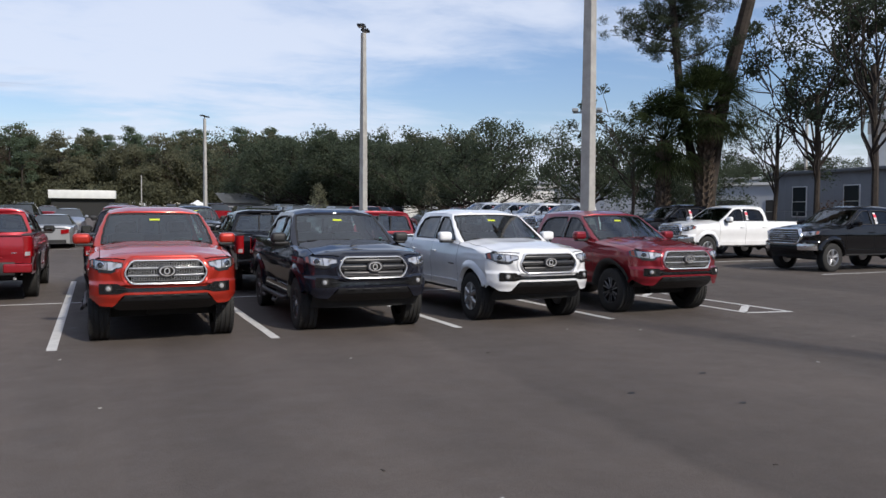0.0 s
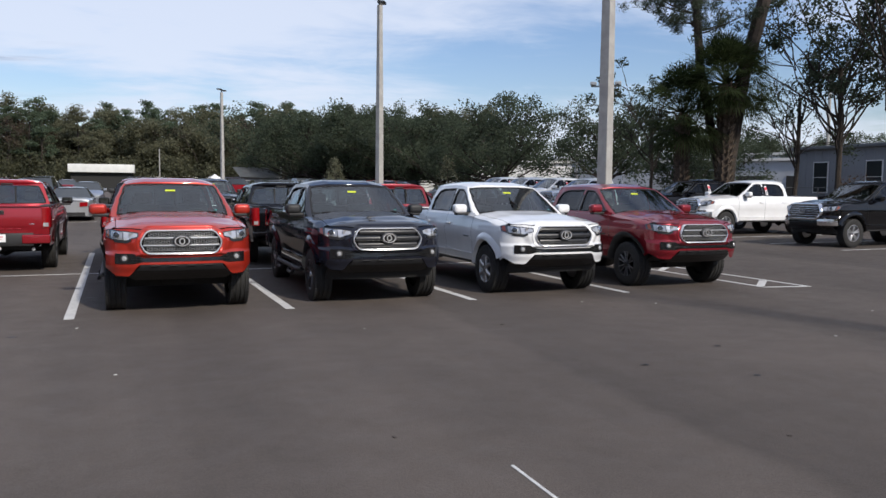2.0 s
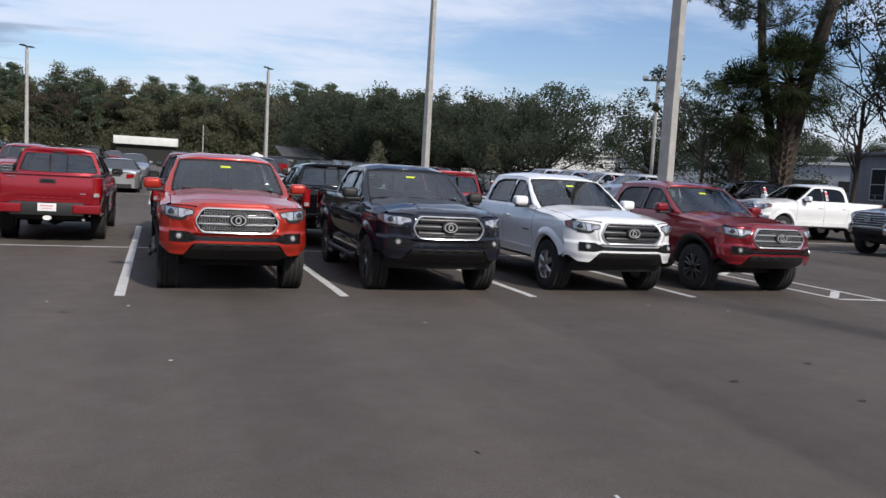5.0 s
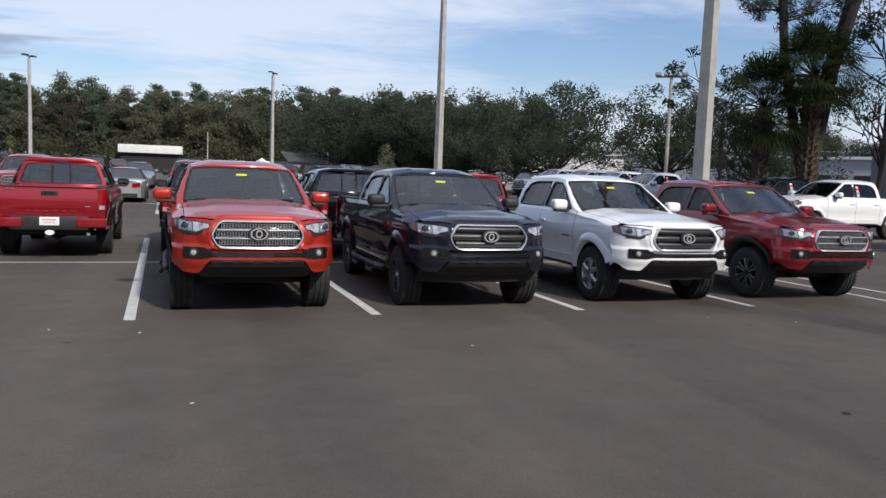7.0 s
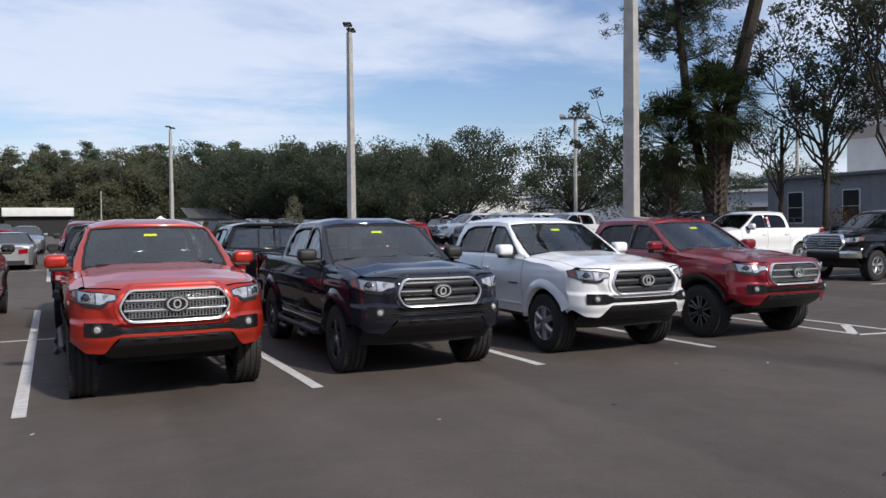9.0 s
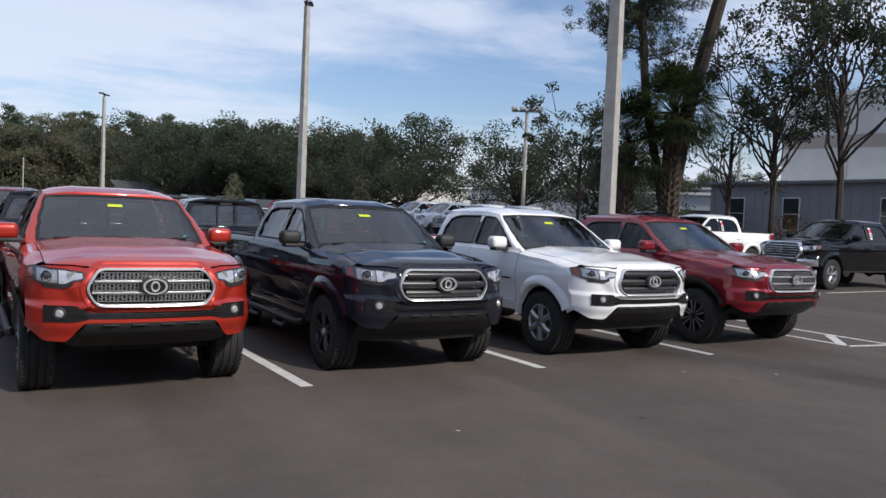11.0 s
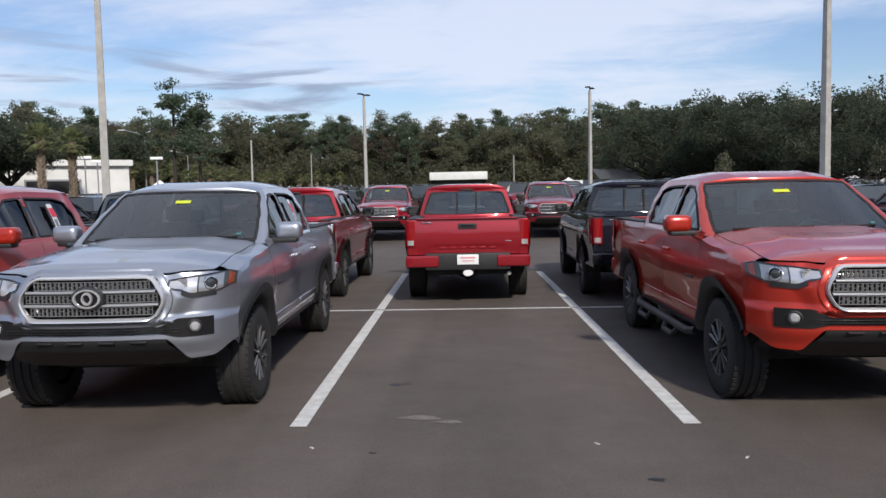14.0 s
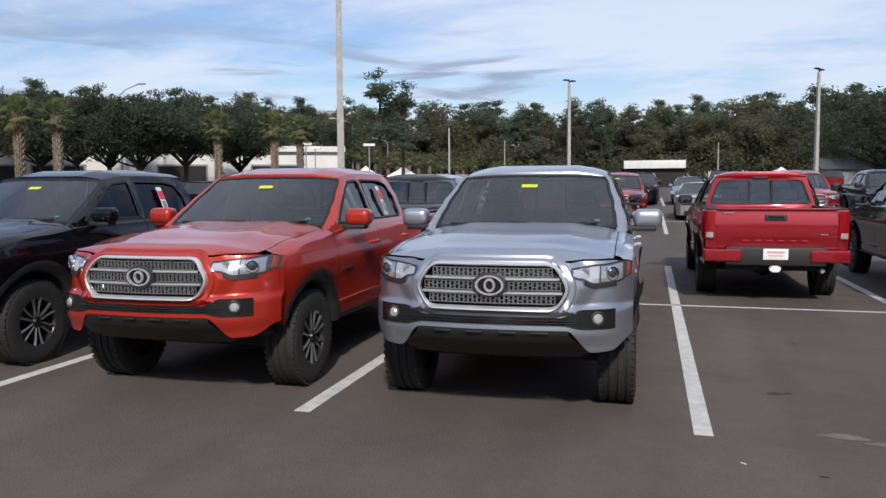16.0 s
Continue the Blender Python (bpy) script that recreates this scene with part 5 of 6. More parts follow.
flood_post(29.7, 44.0, 8.6, -34)
flood_post(44.0, 39.0, 9.5, -40)
for x, y in ((-29.5, 60), (-31.5, 66), (-25.5, 63)):
    T = thing("box_lamp", "slim post with a white box lamp", "lamp post", "forecourt lamps", pose(x, y, 0, 0, 0, 20))
    part("pole", tube(bmesh.new(), [(0, 0, 0), (0, 0, 4.6)], 0.06, 6), M_GALV, T)
    part("lamp_box", boxes((-0.45, 0.45, -0.2, 0.2, 4.6, 4.8), bev=0.02), M_STICKER, T)


# ---------------------------------------------------------------- trees
def leaf_quads(bm, c, rad, n, size, rg, flat=1.0, asp=0.55):
    for _ in range(n):
        v = Vector((rg.gauss(0, 1), rg.gauss(0, 1), rg.gauss(0, 1)))
        v = v.normalized() * rad * rg.random() ** 0.45
        v.z *= flat
        p = Vector(c) + v
        u = Vector((rg.uniform(-1, 1), rg.uniform(-1, 1), rg.uniform(-1, 1))).normalized()
        w = u.cross(Vector((rg.uniform(-1, 1), rg.uniform(-1, 1), rg.uniform(-1, 1)))).normalized()
        s = size * rg.uniform(0.6, 1.3)
        vs = [bm.verts.new(p + u * s), bm.verts.new(p + w * s * asp), bm.verts.new(p - u * s), bm.verts.new(p - w * s * asp)]
        bm.faces.new(vs)


def limb(bm, p, d, length, r, rg, bend=0.25, n=4, sides=6):
    pts, rad = [Vector(p)], [r]
    d = Vector(d).normalized()
    for i in range(n):
        d = (d + Vector((rg.uniform(-1, 1), rg.uniform(-1, 1), rg.uniform(-0.6, 0.8))) * bend).normalized()
        pts.append(pts[-1] + d * length / n)
        rad.append(r * (1 - 0.75 * (i + 1) / n))
    tube(bm, pts, rad, sides)
    return pts[-1], d


def tree(name, label, kind, seed, h, m, group="", leaf=None, bark=None, dens=1.0, size=0.24, spread=1.0, high=False):
    rg = random.Random(seed)
    T = thing(name, label, "tree", group, m)
    tb, lb = bmesh.new(), bmesh.new()
    tips = []
    if kind == "pine":
        lean = Vector((rg.uniform(-0.03, 0.03), rg.uniform(-0.03, 0.03), 1))
        trunk = [lean * (h * t) + Vector((rg.uniform(-0.1, 0.1), rg.uniform(-0.1, 0.1), 0)) * t for t in (0, 0.25, 0.5, 0.75, 0.97)]
        tube(tb, trunk, [h * 0.014, h * 0.012, h * 0.010, h * 0.007, h * 0.002], 7)
        for i in range(int(26 * dens)):
            t = 0.42 + 0.56 * rg.random() ** 0.8
            a = rg.uniform(0, 6.283)
            ln = h * (0.20 * (1.15 - t)) * rg.uniform(0.7, 1.6) * spread + 0.4
            p = lean * (h * t)
            tip, _ = limb(tb, p, (math.cos(a), math.sin(a), 0.25), ln, h * 0.004, rg, 0.2, 3, 4)
            tips.append((tip, h * 0.050))
            tips.append((p.lerp(tip, 0.6), h * 0.042))
        tips.append((lean * h, h * 0.05))
        for c, r in tips:
            leaf_quads(lb, c, r * rg.uniform(0.8, 1.4), int(72 * dens), size, rg, 0.65, 0.45)
    elif kind == "oak":
        fork = h * (rg.uniform(0.20, 0.25) if not high else 0.36)
        tube(tb, [(0, 0, 0), (0.05, 0.03, fork * 0.6), (0, 0, fork)], [h * (0.021 if high else 0.035), h * (0.017 if high else 0.028), h * (0.016 if high else 0.026)], 8)
        for i in range(int(13 * dens) + 5):
            a = i * 2.4 + rg.uniform(-0.3, 0.3)
            up = rg.uniform(0.22 if high else 0.02, 1.5)
            tip, d = limb(tb, (0, 0, fork * rg.uniform(0.85, 1.1)), (math.cos(a), math.sin(a), up), h * rg.uniform(0.42, 0.62) * spread * (0.72 if high else 1.0), h * 0.010, rg, 0.22, 4, 5)
            for j in range(4):
                t2, _ = limb(tb, tip, d + Vector((rg.uniform(-1, 1), rg.uniform(-1, 1), rg.uniform(-0.5, 0.8))), h * rg.uniform(0.08, 0.18), h * 0.004, rg, 0.3, 3, 4)
                t2.z = min(t2.z, h)
                tips.append((t2, h * 0.085))
            tips.append((tip, h * 0.10))
            tips.append((Vector((0, 0, fork)).lerp(tip, 0.76), h * 0.09))
            tips.append((Vector((0, 0, fork * 1.25)).lerp(tip, 0.5), h * 0.085))
        for c, r in tips:
            if c.z > h * (0.24 if high else 0.21) + r * 0.6:
                leaf_quads(lb, c, r * rg.uniform(0.7, 1.45), int(115 * dens), size, rg, 0.8)
    elif kind == "sparse":
        top = Vector((rg.uniform(-0.06, 0.06) * h, rg.uniform(-0.06, 0.06) * h, h * 0.55))
        tube(tb, [(0, 0, 0), top * 0.5 + Vector((0.12, 0, 0)), top], [h * 0.011, h * 0.009, h * 0.007], 7)
        for i in range(int(9 * dens) + 4):
            a, t = i * 2.4 + rg.random(), rg.uniform(0.42, 1.0)
            tip, d = limb(tb, top * t, (math.cos(a), math.sin(a), rg.uniform(0.8, 2.2)), h * rg.uniform(0.25, 0.48) * spread, h * 0.0042, rg, 0.34, 6, 5)
            for j in range(4):
                t2, d2 = limb(tb, tip - d * h * rg.uniform(0.0, 0.16), d + Vector((rg.uniform(-1, 1), rg.uniform(-1, 1), rg.uniform(-0.6, 0.8))), h * rg.uniform(0.08, 0.16), h * 0.0028, rg, 0.35, 3, 4)
                tips.append((t2, h * 0.05))
                for q in range(2):
                    limb(tb, t2 - d2 * 0.4, d2 + Vector((rg.uniform(-1, 1), rg.uniform(-1, 1), rg.uniform(-0.6, 0.6))), h * 0.06, h * 0.0014, rg, 0.3, 2, 3)
        for c, r in tips:
            if rg.random() < 0.75 * dens or leaf is M_TWIG:
                leaf_quads(lb, c, r * rg.uniform(0.6, 1.3), int(64 * dens) + 2, size, rg, 0.8)
    part("trunk", tb, bark or M_BARK, T)
    part("crown", lb, leaf, T, smooth=False)
    return T


def palm(label, h, m, seed, leaf=None, r=0.17, boots=True, fan=1.0, skirt=0.0, group="", nf=40, bark=None):
    """A cabbage palm: booted trunk and a round head of fan leaves."""
    rg = random.Random(seed)
    T = thing("palm_tree", label, "palm tree", group, m)
    tb = bmesh.new()
    tube(tb, [(0, 0, 0), (0.03, 0, h * 0.5), (0, 0, h)], [r * 1.1, r, r * 0.95], 10)
    part("trunk", tb, bark or M_BOOT, T)
    if boots:
        bb = bmesh.new()
        n = int(h / 0.16)
        for i in range(n):
            z = h * (0.12 + 0.88 * i / n)
            for k in range(5):
                a = k * 1.2566 + (i % 2) * 0.63 + rg.uniform(-0.1, 0.1)
                o = Vector((math.cos(a), math.sin(a), 0))
                p = o * r * 0.9 + Vector((0, 0, z))
                tube(bb, [p, p + o * r * 0.55 + Vector((0, 0, 0.20))], [r * 0.34, r * 0.16], 4)
        part("leaf_base", bb, bark or M_BOOT, T)
    lb = bmesh.new()
    for i in range(nf):
        a = i * 2.399 + rg.uniform(-0.2, 0.2)
        el = radians(88 - (i / nf) * (125 + 45 * skirt) + rg.uniform(-8, 8))
        d = Vector((math.cos(a) * math.cos(el), math.sin(a) * math.cos(el), math.sin(el)))
        st = rg.uniform(0.7, 1.0) * fan
        base = Vector((0, 0, h))
        hub = base + d * st
        tube(lb, [base, hub], [0.02, 0.012], 3, cap=False)
        side = d.cross(Vector((0, 0, 1)))
        side = side.normalized() if side.length > 0.05 else Vector((1, 0, 0))
        upv = side.cross(d)
        for j in range(21):
            t = (j - 10) / 10
            dd = (d * math.cos(t * 1.25) + side * math.sin(t * 1.25) + Vector((0, 0, -0.25 * abs(t)))).normalized()
            ln = fan * rg.uniform(0.75, 0.95) * (1 - 0.25 * abs(t))
            mid = hub + dd * ln * 0.6 - upv * 0.02
            tip = hub + dd * ln + Vector((0, 0, -0.22 * fan * rg.uniform(0.4, 1.2)))
            wv = (side * math.cos(t * 1.25) - d * math.sin(t * 1.25)) * (0.016 if fan > 1 else 0.034) * fan
            vs = [lb.verts.new(q) for q in (hub, mid - wv, tip, mid + wv)]
            lb.faces.new(vs)
    part("crown", lb, leaf or M_PALM, T, smooth=False)
    return T


GO, GP = "dark evergreen oaks beside the lot", "pines at the edge of the woods"
oakA = tree("oak_tree", "dense dark evergreen oak beside the lot", "oak", 3, 10.8, pose(30.0, 60.5, 0), GO, M_OAK, size=0.11, dens=1.1)
oakB = tree("oak_tree", "dense dark evergreen oak beside the lot", "oak", 8, 12.9, pose(26.5, 84, 0, 0, 0, 40), GO, M_OAK, size=0.125, dens=1.05)
oakC = tree("oak_tree", "evergreen oak with gaps in its crown", "oak", 15, 10.6, pose(34.5, 51.0, 0), GO, M_OAK, size=0.10, dens=1.15, spread=0.72)
orng = random.Random(21)
for src, az, d, sc in ((oakA, 23.5, 79, 0.95), (oakB, 21.5, 76, 0.86), (oakB, 19.5, 84, 0.92), (oakA, 17.5, 86, 1.02), (oakB, 15.2, 92, 1.0), (oakA, 13.4, 95, 1.06), (oakB, 11.2, 102, 1.12), (oakA, 12.3, 112, 1.2),
                       (oakC, 39.8, 52, 0.72), (oakA, 43.0, 92, 0.62), (oakB, 46, 95, 0.6), (oakA, 36.3, 130, 0.9), (oakB, 29.5, 130, 0.8),
                       (oakA, 40.5, 140, 1.2), (oakB, 42.5, 142, 1.0), (oakA, 44.5, 138, 1.15), (oakB, 46.5, 140, 1.0), (oakA, 48.5, 136, 1.15)):
    o = copy_thing(src, pose(*at_px_dir(az, d), -0.03, 0, 0, orng.uniform(0, 360)))
    o.scale = (sc * 1.2, sc * 1.2, sc)
oakD = tree("oak_tree", "evergreen oak with a clear trunk before a white building", "oak", 19, 9.5, pose(*at_px_dir(-40.5, 63, -3.4, 5.0), 0), "oaks before the white building", M_OAK, size=0.11, dens=1.1, high=True)
# oaks by the white building
for az, d, sc in ((-42.6, 66, 1.0), (-38.5, 65, 1.02), (-36.6, 60, 0.9), (-33.6, 61, 1.0), (-30.0, 66, 0.9), (-46, 70, 1.1), (-27.6, 92, 1.2), (-24.5, 100, 1.2)):
    o = copy_thing(oakD, pose(*at_px_dir(az, d, -3.4, 5.0), -0.03, 0, 0, orng.uniform(0, 360)))
    o.scale = (sc * 1.1, sc * 1.1, sc)

pines = [tree("pine_tree", "tall pine at the edge of the woods", "pine", 30 + i, 20, pose(-60 + 14 * i, 190, 0), GP, M_PINE if i != 1 else M_MIXED, size=0.22, dens=1.0, spread=1.1) for i in range(3)]
broad = tree("broadleaf_tree", "olive-brown broad tree at the edge of the woods", "oak", 44, 17, pose(-8, 186, 0), "woodland trees", M_MIXED, size=0.25, dens=0.8)
bare = tree("bare_tree", "leafless grey-brown woodland tree", "sparse", 47, 19, pose(-22, 183, 0), "bare woodland trees", M_TWIG, M_BARKGREY, size=0.16, dens=0.9)
prng = random.Random(77)
for i in range(270):
    az = -62 + 88 * (i % 135) / 135 + prng.uniform(-0.6, 0.6)
    back = i >= 135
    d = 186 + (16 if back else 0) + prng.uniform(-7, 9)
    if az < -16:
        d -= (min(-az, 45) - 16) * 2.6
    u = prng.random()
    src = broad if u < (0.22 if back else 0.36) else bare if u > 0.88 and not back else prng.choice(pines)
    base_h = 17 if src is broad else 20
    want = table([(-45, 22.0), (-34, 21.5), (-27, 20.5), (-18, 19.4), (26, 20.4)], az) * prng.uniform(0.82, 1.10) * d / 195
    if -26.5 < az < -24.5 and not back:
        want *= 1.12
    o = copy_thing(src, pose(*at_px_dir(az, d), -0.03, 0, 0, prng.uniform(0, 360)))
    sc = want / base_h
    o.scale = (sc * prng.uniform(0.95, 1.25), sc * prng.uniform(0.95, 1.25), sc)
for dx, dy, sc in ((0, 0, 0.72), (2.4, 1.0, 0.66)):
    o = copy_thing(pines[0], pose(-34.6 + dx, 90.5 + dy, -0.03, 0, 0, 70 * dx))
    o.scale = (sc * 1.25, sc * 1.25, sc)
# unseen trees added behind the lane, to darken what the trucks reflect
for i in range(36):
    az = 88 + 175 * i / 35 + prng.uniform(-1, 1)
    src = broad if prng.random() < 0.5 else prng.choice(pines)
    o = copy_thing(src, pose(*at_px_dir(az, 84 + prng.uniform(-6, 8)), -0.03, 0, 0, prng.uniform(0, 360)))
    sc = 16.0 * prng.uniform(0.85, 1.1) / (17 if src is broad else 20)
    o.scale = (sc * 1.7, sc * 1.7, sc)
# low scrub that closes the foot of the woods
sb = bmesh.new()
for i in range(1400):
    az = -64 + 98 * i / 1400
    d = 176 + prng.uniform(-3, 8) - (max(0, min(-az, 45) - 16)) * 2.6
    x, y = at_px_dir(az, d)
    leaf_quads(sb, (x, y, prng.uniform(0.5, 6.5)), 2.6, 62, 0.30, prng, 0.9)
# unseen scrub under the added trees, for the same darker reflections
for i in range(700):
    x, y = at_px_dir(86 + 180 * i / 700, 84 + prng.uniform(-4, 6))
    leaf_quads(sb, (x, y, prng.uniform(0.5, 6.0)), 2.6, 40, 0.40, prng, 0.9)
tagged(finish(sb, "undergrowth", M_SCRUB, smooth=False), "brown-green undergrowth at the foot of the woods, with an unseen added ring behind the lane", "undergrowth", kind="stuff")

# the tall trees behind the white pickup
palm("big shaggy cabbage palm with a booted trunk", 6.2, pose(24.0, 26.2, 0), 4, M_PALM, 0.27, True, 1.45, 0.15, nf=120)
palm("cabbage palm leaning against a taller one", 5.0, pose(22.8, 27.5, 0), 9, M_PALM, 0.24, True, 1.5, 0.35, nf=80)
rg = random.Random(3)
T = thing("pine_tree", "tall dark leaning pine behind the palm", "tree", "", pose(24.55, 26.8, 0))
tb, lb = bmesh.new(), bmesh.new()
tube(tb, [(0, 0, 0), (0.1, -0.1, 3), (0.43, -0.41, 6.5), (1.3, -1.24, 11.7), (2.1, -2.0, 17), (2.5, -2.4, 21)], [0.38, 0.34, 0.31, 0.27, 0.18, 0.05], 9)
tube(tb, [(1.2, -1.15, 11.2), (2.3, -2.3, 11.6), (3.2, -3.4, 10.8), (4.3, -4.5, 10.9)], [0.14, 0.11, 0.08, 0.02], 7)
tube(tb, [(0.1, 0, 1), (-0.9, 0.7, 7), (-1.4, 1.0, 13), (-1.5, 1.2, 19)], [0.2, 0.18, 0.14, 0.03], 8)
for i in range(90):
    t = rg.random()
    if i % 3 == 0:
        p = Vector((1.3 + 1.2 * t, -1.24 - 1.1 * t, 11.7 + 9 * t))
        if t < 0.2:
            continue
    else:
        p = Vector((-1.2 - 0.3 * t, 0.9 + 0.3 * t, 8.3 + 10 * t))
    a = rg.uniform(0, 6.28)
    tip, d = limb(tb, p, (math.cos(a), math.sin(a), 0.25), rg.uniform(1.2, 2.9), 0.05, rg, 0.3, 4, 4)
    for c in (tip, p.lerp(tip, 0.7), p.lerp(tip, 0.45)):
        for q in range(5):
            leaf_quads(lb, c + Vector((rg.gauss(0, 0.45), rg.gauss(0, 0.45), rg.gauss(0, 0.28))), 0.30, 60, 0.14, rg, 0.8, 0.10)
part("trunk", tb, M_BARK, T)
part("crown", lb, M_NEEDLE, T, smooth=False)
GT = "thin trees behind the black pickup"
tree("broadleaf_tree", "thin half-bare tree with dark leaves", "sparse", 61, 13.5, pose(31.0, 26.6, 0), GT, M_NEEDLE, M_BARK, dens=1.9, size=0.085)
tree("broadleaf_tree", "slim tree with few dark leaves", "sparse", 63, 11.5, pose(31.2, 29.4, 0), GT, M_NEEDLE, M_BARK, dens=0.8, size=0.08, spread=0.7)
tree("broadleaf_tree", "tall leafy tree beside the trailer", "sparse", 64, 14.5, pose(29.6, 22.4, 0), GT, M_NEEDLE, M_BARK, dens=1.7, size=0.09)
tree("broadleaf_tree", "half-bare tree by the fence", "sparse", 65, 10.0, pose(27.8, 36.5, 0), GT, M_NEEDLE, M_BARK, dens=1.0, size=0.09)
for x, y, h, s in ((31.5, 25.9, 2.4, 71), (24.6, 26.6, 1.4, 72)):
    b = bmesh.new()
    rg2 = random.Random(s)
    for i in range(60):
        limb(b, (rg2.uniform(-0.4, 0.4), rg2.uniform(-0.4, 0.4), 0), (rg2.uniform(-0.4, 0.4), rg2.uniform(-0.4, 0.4), 1), h * rg2.uniform(0.6, 1.1), 0.018, rg2, 0.25, 4, 3)
    leaf_quads(b, (0, 0, h * 0.55), h * 0.45, 500, 0.07, rg2, 1.2)
    o = tagged(finish(b, "shrub", M_RUST, smooth=False), "dry brown vine-like shrub at a tree foot", "shrub")
    o.location = (x, y, -0.03)
# young conifers among the far cars
for az, d, h in ((14.0, 58, 3.6), (22.2, 52, 3.4), (3.2 + 10.9, 60, 3.0)):
    b, t2 = bmesh.new(), bmesh.new()
    T = thing("sapling", "young yellow-green cypress sapling", "tree", "saplings between the rows", pose(*at_px_dir(az, d), 0.3))
    rg2 = random.Random(int(az * 10))
    tube(t2, [(0, 0, 0), (0, 0, h)], [0.05, 0.01], 6)
    for i in range(46):
        z = h * (0.25 + 0.75 * rg2.random())
        r = (h - z) * 0.42 + 0.14
        a = rg2.uniform(0, 6.28)
        leaf_quads(b, (r * 0.8 * math.cos(a), r * 0.8 * math.sin(a), z), 0.30, 12, 0.09, rg2, 1.0)
    part("trunk", t2, M_BARK, T)
    part("crown", b, M_MIXED, T, smooth=False)
# palms along the road
GPALM = "palms along the road"
p1 = palm("cabbage palm beside the road", 4.9, pose(-27.2, 43.9, 0), 12, M_PALMLIGHT, 0.17, True, 0.64, 0.3, GPALM, 34, M_BOOTLIGHT)
prn = random.Random(9)
for x, y, s in ((-24.0, 44.4, 0.98), (-23.8, 47.2, 0.98), (-36.5, 39.5, 1.12), (-35.0, 40.6, 1.1)):
    o = copy_thing(p1, pose(x, y, 0, 0, 0, prn.uniform(0, 360)))
    o.scale = (s, s, s)
for i in range(22):
    az = -26.0 + 18.0 * i / 22 + prn.uniform(-0.3, 0.3)
    d = 78 + 4.0 * i
    o = copy_thing(p1, pose(*at_px_dir(az, d, -3.4, 5.0), 0, 0, 0, prn.uniform(0, 360)))
    s = prn.uniform(0.95, 1.2)
    o.scale = (s, s, s * 0.95)


# ---------------------------------------------------------------- buildings
# grey trailer with white-framed windows
T = thing("office_trailer", "grey clad office trailer with white-framed windows", "trailer", "", pose(39.6, 37.5, 0, 0, 0, -90))
shell = part("wall", boxes((0, 24, 0, 8, 0.0, 4.3)), M_WALLGREY, T, smooth=False)
part("roof", boxes((-0.25, 24.25, -0.25, 8.25, 4.3, 4.5), bev=0.03), M_ROOFGREY, T)
for i in range(40):
    part("siding_batten", boxes((0.3 + i * 0.6, 0.34 + i * 0.6, -0.02, 0.0, 0.1, 4.28)), M_WALLGREY, shell, smooth=False)
for x in (2.1, 5.8, 11.5, 15.2):
    w = part("window", boxes((x - 0.55, x + 0.55, -0.06, 0.0, 1.65, 3.55)), M_STICKER, T, "white-framed double window")
    for z0, z1 in ((1.71, 2.58), (2.62, 3.49)):
        part("pane", boxes((x - 0.49, x + 0.49, -0.075, -0.06, z0, z1)), M_WINDOW, w)
# long metal building behind
T = thing("metal_building", "long pale metal-clad building with a low roof", "building", "", pose(62.0, 112.0, 0, 0, 0, -62))
shell = part("wall", boxes((0, 70, 0, 14, 0, 6.6)), M_METALWALL, T, smooth=False)
part("roof", boxes((-0.3, 70.3, -0.3, 14.3, 6.6, 6.9)), M_WALLWHITE, T)
for i in range(29):
    part("siding_rib", boxes((0.6 + i * 2.4, 0.72 + i * 2.4, -0.06, 0, 0.1, 6.5)), M_METALWALL, shell, smooth=False)
# dark panels on the wall paint the shade of the bays
for x in (22, 27, 40, 46, 52):
    part("bay_door", boxes((x, x + 3.2, -0.08, 0.0, 0, 3.6)), M_OPENSHADE, T)
# white hall seen below the oak crowns
T = thing("white_hall", "long low white building behind the oaks", "building", "", pose(36.6, 98.0, 0, 0, 0, -25.5))
part("wall", boxes((0, 20, 0, 10, 0, 5.3)), M_WALLWHITE, T, smooth=False)
part("roof", boxes((-0.3, 20.3, -0.4, 10.3, 5.3, 5.6)), M_WALLWHITE, T, smooth=False)
for x in (3.0, 11.0, 16.0):
    part("bay_door", boxes((x, x + 2.4, -0.06, 0.0, 0, 3.0)), M_METALWALL, T)
# second low white wing nearer the trees
T = thing("white_wing", "low white building wing behind the trees", "building", "", pose(50.0, 66.0, 0, 0, 0, -60))
part("wall", boxes((0, 34, 0, 10, 0, 4.6)), M_METALWALL, T, smooth=False)
part("roof", boxes((-0.3, 34.3, -0.3, 10.3, 4.6, 4.85)), M_WALLWHITE, T)
# bays are flat panels with their inner shade as colour
for x in (4, 8.5, 13):
    part("bay_door", boxes((x, x + 2.6, -0.08, 0.0, 0.8, 3.2)), M_OPENSHADE, T)
# tall tilt-up warehouse at the side
T = thing("warehouse", "tall pale concrete warehouse with a tan band", "building", "", pose(67.4, 52.9, 0, 0, 0, -75))
part("wall", boxes((0, 60, 0, 20, 0, 14.5)), M_CONCWALL, T, smooth=False)
part("band", boxes((-0.05, 60.05, -0.08, 0, 9.6, 10.8)), M_BAND, T)
part("parapet", boxes((-0.2, 60.2, -0.2, 20.2, 14.5, 14.9)), M_WALLWHITE, T)
for i in range(10):
    part("panel_joint", boxes((6 * i + 5.96, 6 * i + 6.04, -0.03, 0, 0, 9.6)), M_BAND, T, smooth=False)
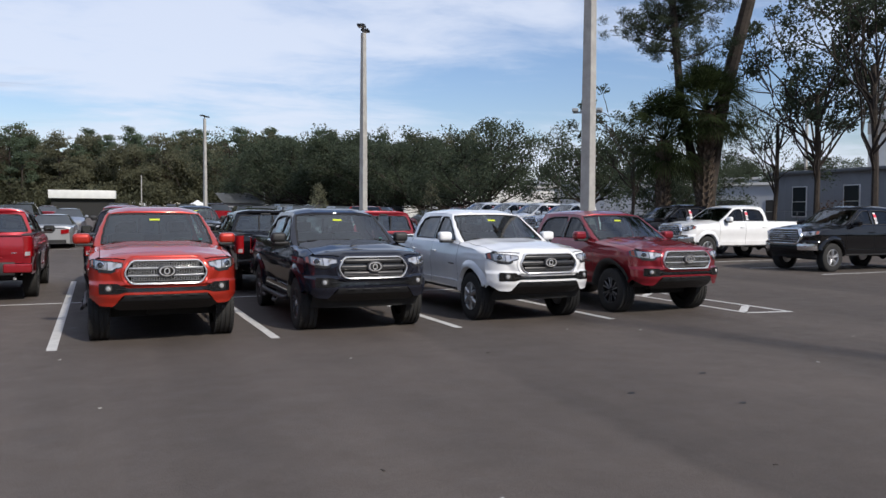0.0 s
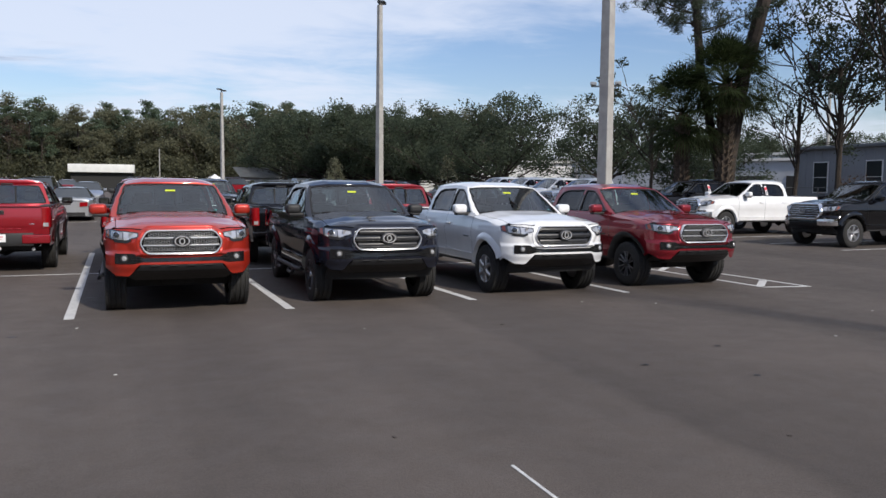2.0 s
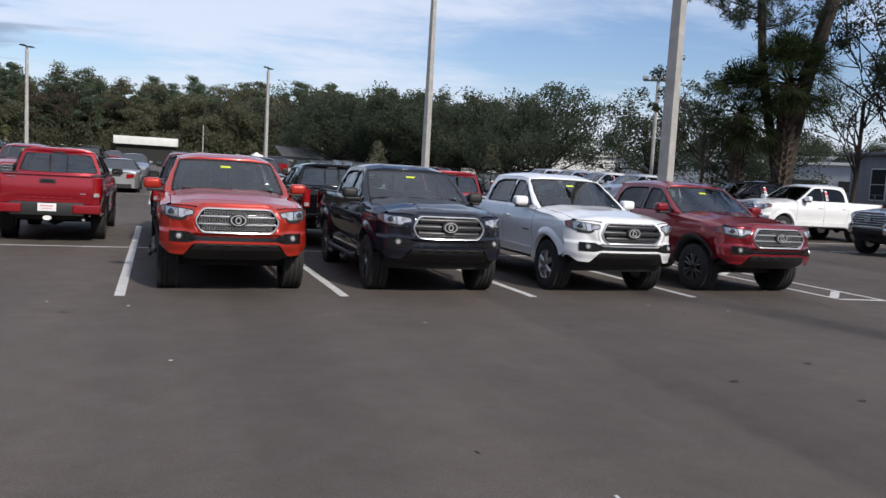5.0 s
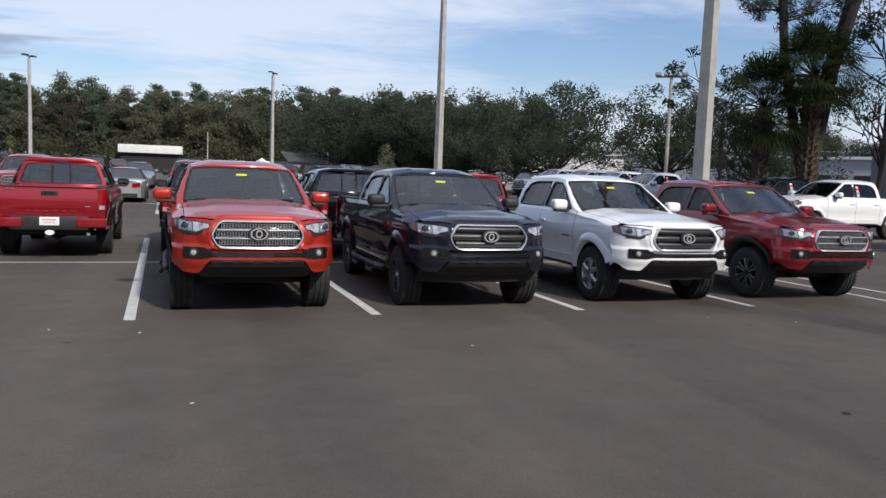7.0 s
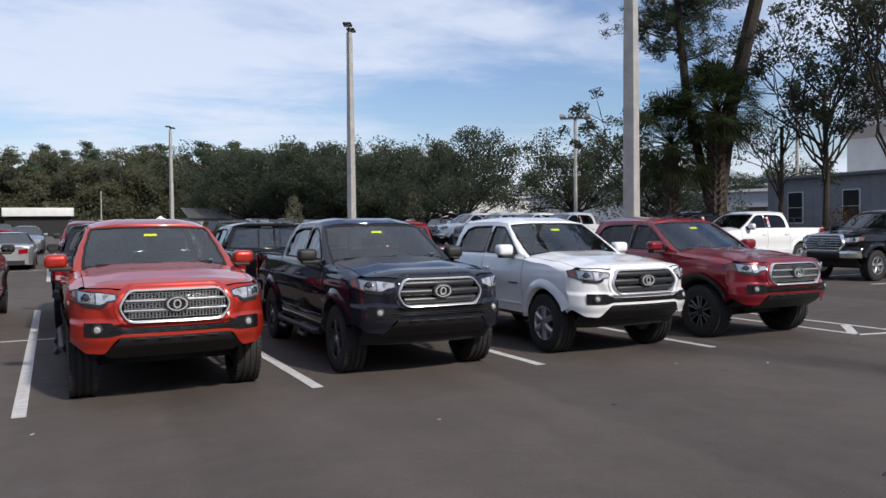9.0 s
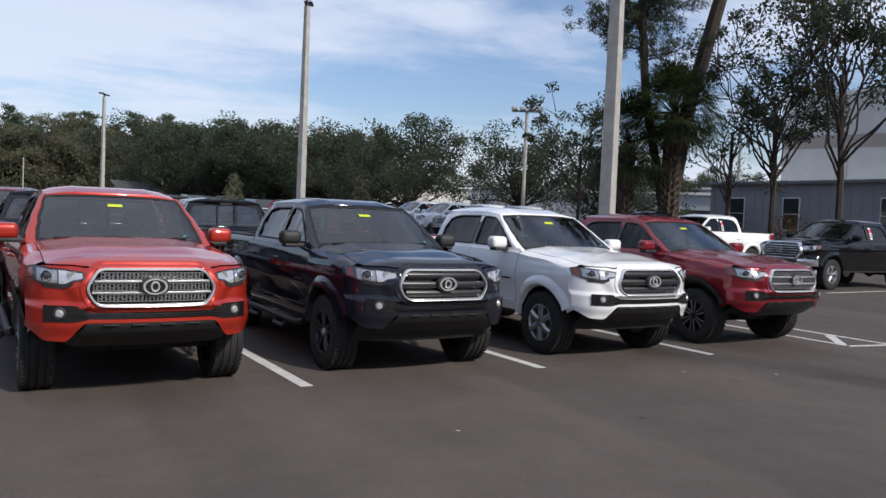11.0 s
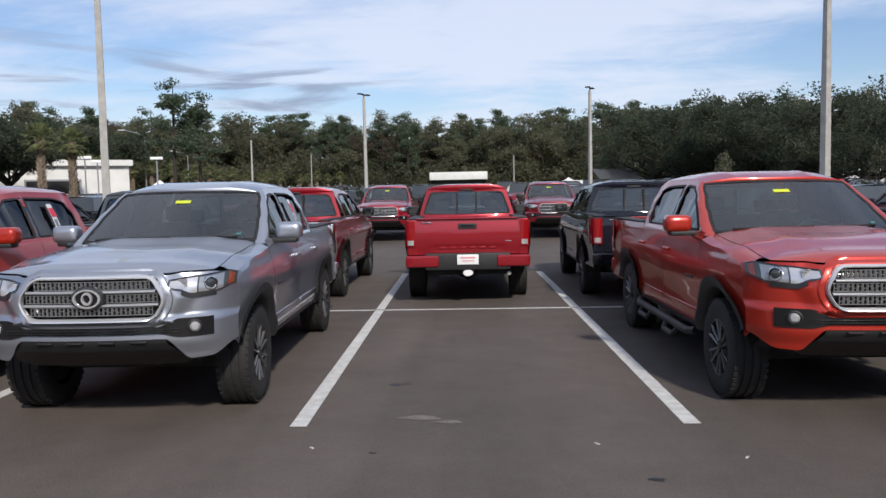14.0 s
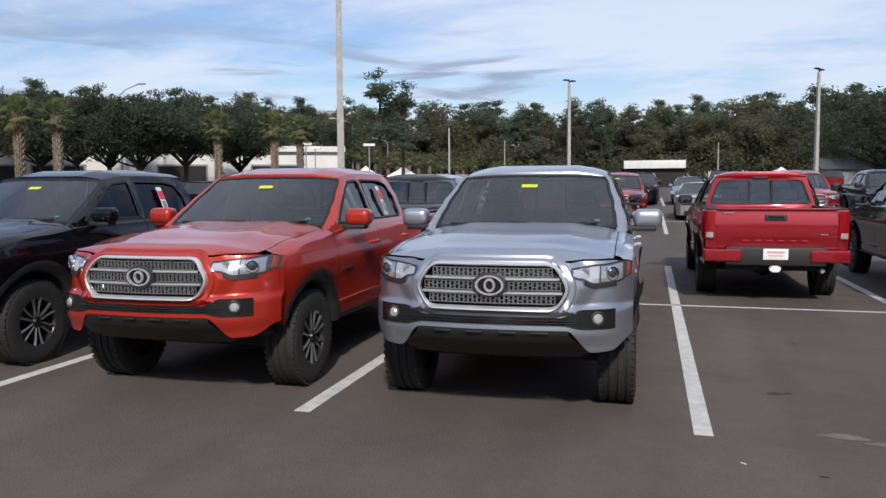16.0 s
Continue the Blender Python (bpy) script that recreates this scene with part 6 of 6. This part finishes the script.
# white dealership workshop across the road
T = thing("workshop", "white flat-roofed workshop with open dark bays", "building", "", pose(-66.5, 52.5, 0, 0, 0, 30))
part("wall", boxes((0, 40, 0, 12, 0, 4.6)), M_WALLWHITE, T, smooth=False)
part("parapet", boxes((-0.3, 40.3, -0.4, 12.3, 4.6, 5.1)), M_WALLWHITE, T, smooth=False)
# no real openings: each bay's shade is a dark panel in a frame
for x in (3, 9, 14, 24, 32):
    b = part("bay", boxes((x, x + 4.0, -0.10, 0.0, 0, 3.3)), M_OPENSHADE, T, "flat dark panel for the shade in an open bay")
    part("bay_frame", boxes((x - 0.15, x, -0.16, 0, 0, 3.45), (x + 4.0, x + 4.15, -0.16, 0, 0, 3.45), (x - 0.15, x + 4.15, -0.16, 0, 3.3, 3.45)), M_WALLGREY, b)
# gabled office beyond
T = thing("gabled_office", "white gabled office with dark windows", "building", "", pose(-48.0, 66.5, 0, 0, 0, 28))
bm = bmesh.new()
vs = [bm.verts.new(v) for v in ((0, 0, 0), (9, 0, 0), (9, 0, 3.0), (4.5, 0, 4.6), (0, 0, 3.0), (0, 10, 0), (9, 10, 0), (9, 10, 3.0), (4.5, 10, 4.6), (0, 10, 3.0))]
for f in ((0, 1, 2, 3, 4), (9, 8, 7, 6, 5), (0, 4, 9, 5), (1, 6, 7, 2)):
    bm.faces.new([vs[i] for i in f])
part("wall", bm, M_WALLWHITE, T, smooth=False)
bm = bmesh.new()
for a, b in (((-0.5, 2.85), (4.5, 4.75)), ((4.5, 4.75), (9.5, 2.85))):
    q = [bm.verts.new((a[0], -0.5, a[1])), bm.verts.new((b[0], -0.5, b[1])), bm.verts.new((b[0], 10.5, b[1])), bm.verts.new((a[0], 10.5, a[1]))]
    bm.faces.new(q)
part("roof", bm, M_ROOFGREY, T, smooth=False, thick=0.15)
for x in (1, 5):
    part("window", boxes((x, x + 2.6, -0.06, 0, 0.7, 2.4)), M_WINDOW, T)
# long white canopy and a grey shed at the foot of the woods
T = thing("canopy", "long white canopy roof over a dark block standing for its shade", "canopy", "", pose(-10.6, 168.0, 0, 0, 0, -2))
part("roof", boxes((0, 12.0, 0, 6, 4.5, 6.1), bev=0.05), M_WALLWHITE, T)
# added dark block in place of the shaded space below the roof
part("wall", boxes((0.4, 11.6, 1.0, 5.5, 0, 4.5)), M_OPENSHADE, T)
T = thing("shed", "grey metal shed with a sloping roof", "shed", "", pose(12.0, 90.0, gz(12.0, 90.0), 0, 0, 20) @ Matrix.Diagonal((0.72, 0.72, 0.60, 1)))
part("wall", boxes((0.3, 7.2, 0.6, 6, 0, 3.2)), M_WALLGREY, T, smooth=False)
bm = bmesh.new()
q = [bm.verts.new(v) for v in ((0, 0, 3.2), (7.6, 0, 3.2), (7.0, 4, 5.2), (0.7, 4, 5.2))]
bm.faces.new(q)
part("roof", bm, M_ROOFGREY, T, smooth=False, thick=0.15)
for az, d, w in ((20.5, 112, 8.0), (26.8, 108, 12.0), (10.0, 128, 4.0), (6.2, 126, 4.0)):
    x, y = at_px_dir(az, d)
    T = thing("storage_trailer", "white box trailer parked at the lot's edge", "trailer", "white box trailers", pose(x, y, 0, 0, 0, -az))
    part("body", box(bmesh.new(), -w / 2, w / 2, 0, 2.5, 0.9, 3.3, bev=0.04), M_WALLWHITE, T)
    for s in (-1, 1):
        part("axle_wheel", tube(bmesh.new(), [(s * w * 0.3, 0.1, 0.45), (s * w * 0.3, 2.4, 0.45)], 0.45, 14), M_TYRE, T)
    part("chassis", boxes((-w / 2 + 0.2, w / 2 - 0.2, 0.3, 2.2, 0.6, 0.9)), M_UNDER, T)
# white canopy tents
for x, y in ((-37, 92), (-33, 94), (11.8, 116)):
    T = thing("canopy_tent", "white peaked canopy tent", "tent", "white tents", pose(x, y, gz(x, y) if x > 0 else 0, 0, 0, 15) @ (Matrix.Scale(0.70, 4) if x > 0 else Matrix.Identity(4)))
    part("top", lathe([(2.4, 2.6), (2.6, 2.5), (3.3, 0.8), (3.8, 0.0)], 4, "Z", 0.785), M_STICKER, T, smooth=False)
    for sx in (-1, 1):
        for sy in (-1, 1):
            part("post", boxes((sx * 1.78 - 0.04, sx * 1.78 + 0.04, sy * 1.78 - 0.04, sy * 1.78 + 0.04, 0, 2.45)), M_GALV, T)
# chain fence by the pale buildings
T = thing("fence", "grey wire fence with slim posts", "fence", "", pose(30.0, 52.0, 0, 0, 0, -62))
for i in range(16):
    part("post", tube(bmesh.new(), [(i * 2.4, 0, 0), (i * 2.4, 0, 2.0)], 0.035, 6), M_FENCE, T)
for z in (0.1, 1.05, 1.98):
    part("rail", tube(bmesh.new(), [(0, 0, z), (36, 0, z)], 0.02, 5), M_FENCE, T)
